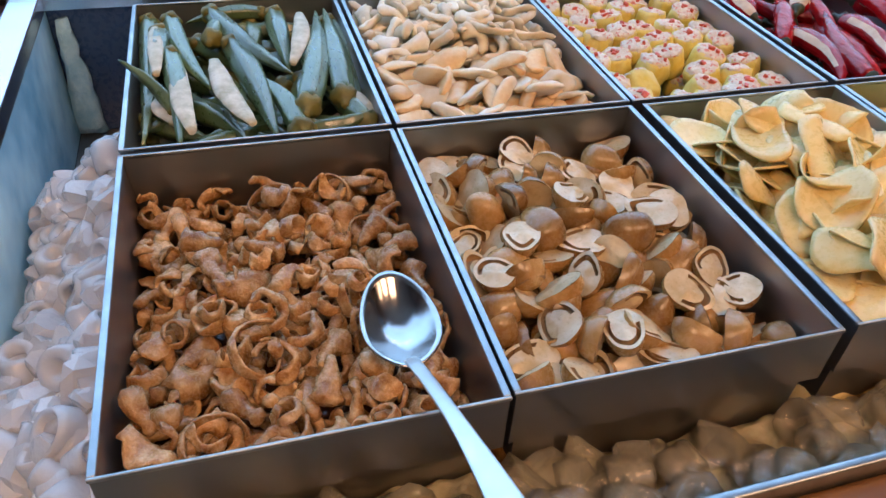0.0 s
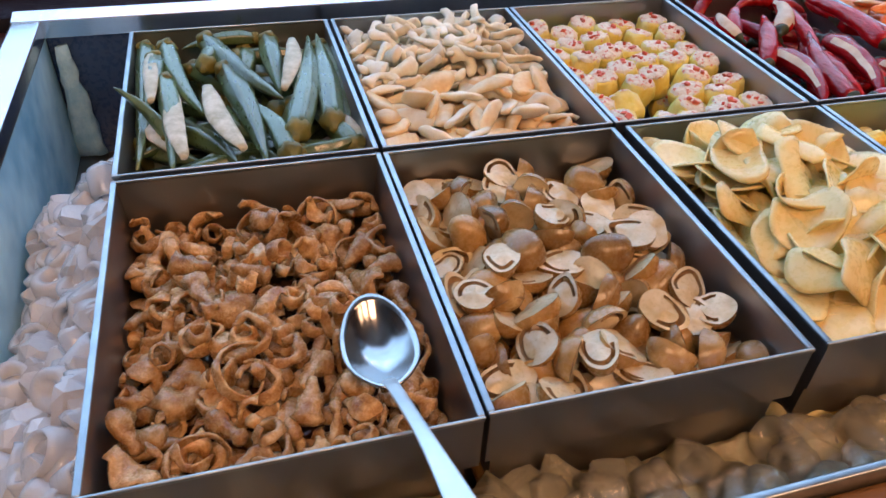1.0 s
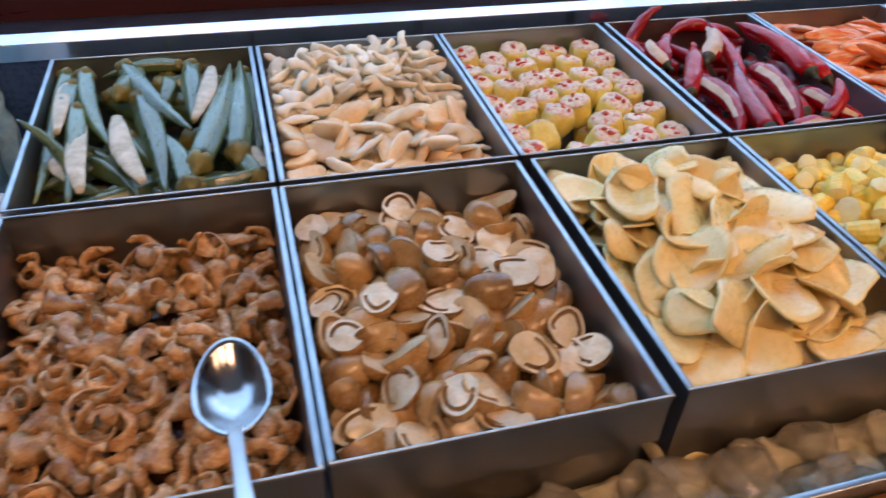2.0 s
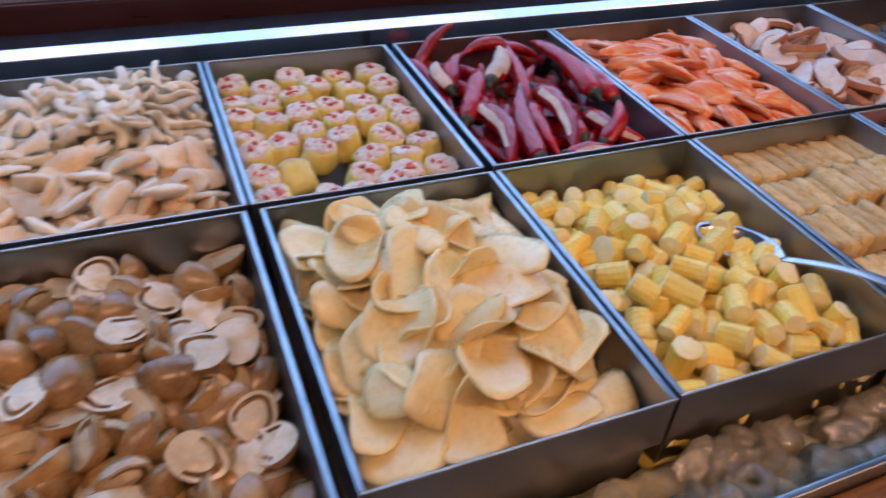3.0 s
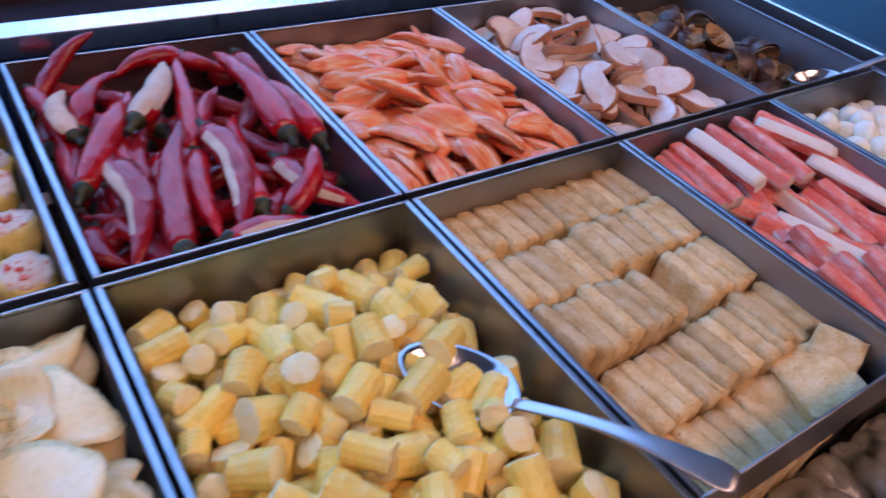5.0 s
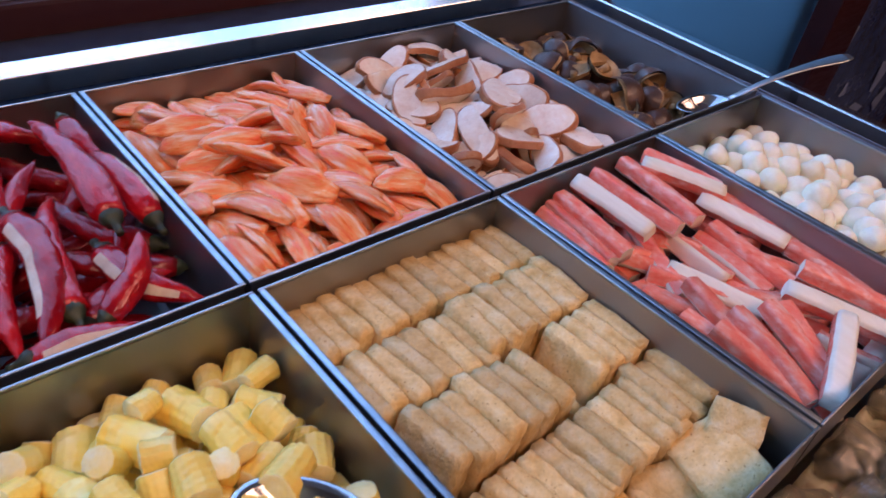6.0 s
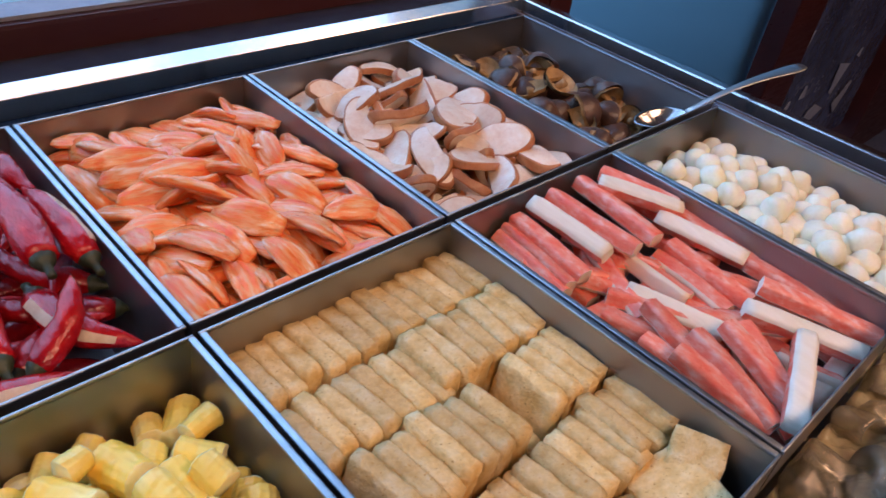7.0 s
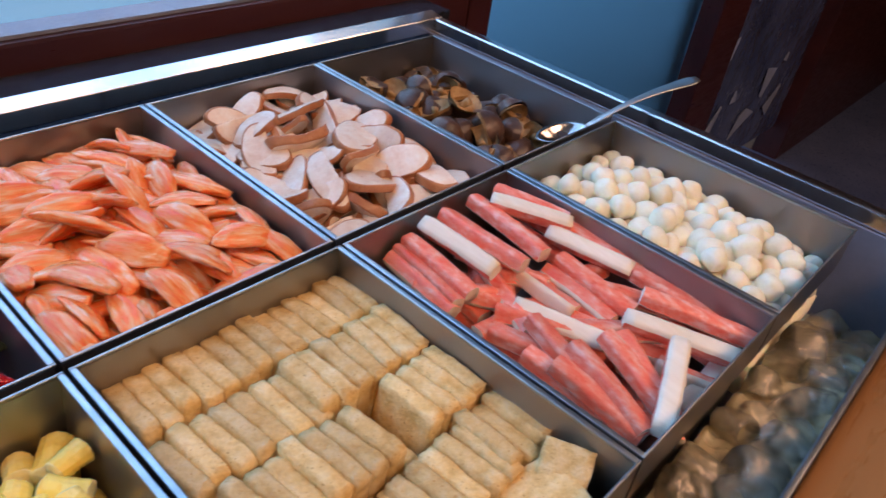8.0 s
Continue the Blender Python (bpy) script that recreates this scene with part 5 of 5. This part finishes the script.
for x, y, z, rx, ry, rz in ((0.862, -0.208, 0.871, 0, 74, -12), (0.836, -0.207, 0.860, 0, 80, 70)):
    put(curds[int(x * 1000) % 8], Matrix.Translation((x, y, z)) @ pose(0, 0, 0, rx, ry, rz) @ Matrix.Translation((0, 0, 0.02)), FLAT)


put(curds[2], Matrix.Translation((0.882, -0.203, 0.880)) @ pose(0, 0, 0, 0, 58, 22) @ Matrix.Scale(0.64, 4) @ Matrix.Translation((0, 0, 0.02)), FLAT)


# ---------------------------------------------------------------- spoons
def spoon(tip, neck, end, label, width=0.040):
    """A steel table spoon through three places: the bowl's tip, its neck and the handle's end."""
    tip, neck, end = Vector(tip), Vector(neck), Vector(end)
    d = (neck - tip).normalized()
    side = d.cross(Vector((0, 0, 1))).normalized()
    up = side.cross(d)
    L = (neck - tip).length
    mid = (tip + neck) / 2
    ob = tagged(empty("serving_spoon", Matrix.Translation(mid)), label, "spoon", "serving spoons")
    bm = bmesh.new()
    nr, na = 9, 36
    rings = []
    for q in range(nr):
        f = 1 - q / nr
        ring = []
        for i in range(na):
            a = 2 * math.pi * i / na
            u, v = math.cos(a), math.sin(a)
            w = width / 2 * (1 - 0.16 * (-u)) * (1 if u < 0.55 else 1 - 0.6 * (u - 0.55) ** 1.2)
            p = d * (u * f * L / 2) + side * (v * f * w) + up * (-0.0125 * (1 - f ** 2.0))
            ring.append(bm.verts.new(p))
        rings.append(ring)
    for r0, r1 in zip(rings, rings[1:]):
        for i in range(na):
            bm.faces.new((r0[i], r1[i], r1[(i + 1) % na], r0[(i + 1) % na]))
    bm.faces.new(list(reversed(rings[-1])))
    bmesh.ops.recalc_face_normals(bm, faces=bm.faces[:])
    if bm.faces[0].normal.dot(up) < 0:
        bmesh.ops.reverse_faces(bm, faces=bm.faces[:])
    thicken(bm, 0.0012)
    part("bowl", bm, SPOON_STEEL, ob, "mirror-bright oval bowl")
    n = 20
    hd = bmesh.new()
    pts = []
    for i in range(n):
        t = i / (n - 1)
        arch = up * (0.007 * math.sin(math.pi * t) * (1 - 0.3 * t))
        pts.append(neck - d * 0.003 + (end - neck) * t + arch - mid)

    def section(i, ang):
        t = i / (n - 1)
        w = 0.0034 + 0.0006 * t + 0.0052 * max(0, (t - 0.35) / 0.65) ** 1.3
        if i == n - 1:
            w *= 0.55
        elif i == n - 2:
            w *= 0.88
        th = 0.0013
        ridge = 0.0005 if abs(math.cos(ang)) > 0.75 else 0
        return w * math.cos(ang), (th + ridge) * math.sin(ang)
    sweep(hd, pts, section, 16, start=up)
    part("handle", hd, SATIN, ob, "long flat handle with a raised border")
    return ob


spoon((0.140, -0.153, 0.908), (0.140, -0.211, 0.900), (0.150, -0.340, 0.940), "steel table spoon lying on braised brown meat", 0.037)
spoon((0.657, -0.099, 0.893), (0.686, -0.155, 0.895), (0.733, -0.242, 0.912), "steel table spoon lying among baby corn", 0.040)
spoon((1.186, 0.043, 0.878), (1.232, 0.016, 0.889), (1.338, -0.034, 0.934), "steel table spoon resting across the shiitake pan's edge", 0.036)


# ---------------------------------------------------------------- ice
def tube_ice(k, size=1.0, mat=WARM_ICE):
    """A hollow ice tube with melted edges."""
    bm = bmesh.new()
    r, l, hole = size * rnd.uniform(0.011, 0.0145), size * rnd.uniform(0.018, 0.032), size * rnd.uniform(0.003, 0.005)
    outer = [(r * 0.86, -l / 2), (r, -l / 2 + 0.003), (r, l / 2 - 0.003), (r * 0.86, l / 2), (hole * 1.6, l / 2 - 0.001), (hole, 0), (hole * 1.6, -l / 2 + 0.001)]
    n = 20
    loops = [[bm.verts.new((q * math.cos(2 * math.pi * i / n), z, q * math.sin(2 * math.pi * i / n))) for i in range(n)] for q, z in outer]
    for a, b in zip(loops, loops[1:] + loops[:1]):
        for i in range(n):
            bm.faces.new((a[i], a[(i + 1) % n], b[(i + 1) % n], b[i]))
    wobble(bm, 0.0018 * size, 75, k)
    bmesh.ops.recalc_face_normals(bm, faces=bm.faces[:])
    return proto(("ice_piece", mesh_of("tube_ice", bm, mat), ""))


def shard_ice(k, size, mat=WARM_ICE):
    bm = bmesh.new()
    bmesh.ops.create_icosphere(bm, subdivisions=2, radius=size * 1.15)
    for _ in range(9):
        n = Vector((rnd.gauss(0, 1), rnd.gauss(0, 1), rnd.gauss(0, 1))).normalized()
        d = size * rnd.uniform(0.45, 0.85)
        for v in bm.verts:
            over = v.co.dot(n) - d
            if over > 0:
                v.co -= n * over * 0.96
    wobble(bm, size * 0.08, 120, k)
    return proto(("ice_piece", mesh_of("ice_shard", bm, mat, False), ""))


ice_big = [tube_ice(k) for k in range(6)] + [shard_ice(k, 0.016) for k in range(6)]
ice_small = [tube_ice(k + 20, 0.8, ICE_WHITE) for k in range(4)] + [shard_ice(k + 20, 0.012, ICE_WHITE) for k in range(6)]
heap = Heap((X0 - 0.002, X1 + 0.002), (Y0 - 0.003, -0.2275), 41,
            lambda u, v: -0.040 + 0.005 * np.sin(17 * u) + 0.014 * (0.5 - v) - 0.05 * np.clip((u - 0.90) / 0.10, 0, 1), 0.013, 0.76)
heap.bed("ice_bed", WARM_MELT, "packed melting ice in the steel well", "ice")
heap.lay(ice_big, ("clear melting ice tube in the steel well", "ice", "ice pieces"), 170, tilt=40, sink=34, tries=2, tol=-0.002)
heap = Heap((X0 - 0.002, 0.006), (-0.2365, 0.20), 43,
            lambda u, v: -0.022 - 0.050 * (1 - u) + 0.008 * np.sin(11 * v) - 0.085 * np.clip((v - 0.70) / 0.30, 0, 1), 0.009, 0.76)
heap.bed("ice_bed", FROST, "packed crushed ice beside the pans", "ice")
heap.lay(ice_small, ("small clear piece of crushed ice", "ice", "ice pieces"), 150, tilt=60, sink=34, tries=2, tol=-0.002, scale=(0.7, 1.3))
heap = Heap((1.255, X1 + 0.002), (-0.2365, 0.26), 44, lambda u, v: -0.095 + 0 * u, 0.016, 0.76)
heap.bed("ice_bed", WARM_MELT, "packed crushed ice beside the pans", "ice")
frost = bmesh.new()
sweep(frost, [(X0 + 0.012, Y1 - 0.005, 0.762 + 0.0115 * i) for i in range(11)], lambda i, a: ((0.015 - 0.0009 * i) * math.cos(a), 0.006 * math.sin(a)), 18, start=(0, 1, 0))
wobble(frost, 0.004, 60, 3)
wobble(frost, 0.0015, 220, 5)
tagged(new("frost_ridge", mesh_of("frost_ridge", frost, DAYLIT_FROST)), "ridge of white frost in the well's corner, tinted daylight blue", "ice", kind="stuff")
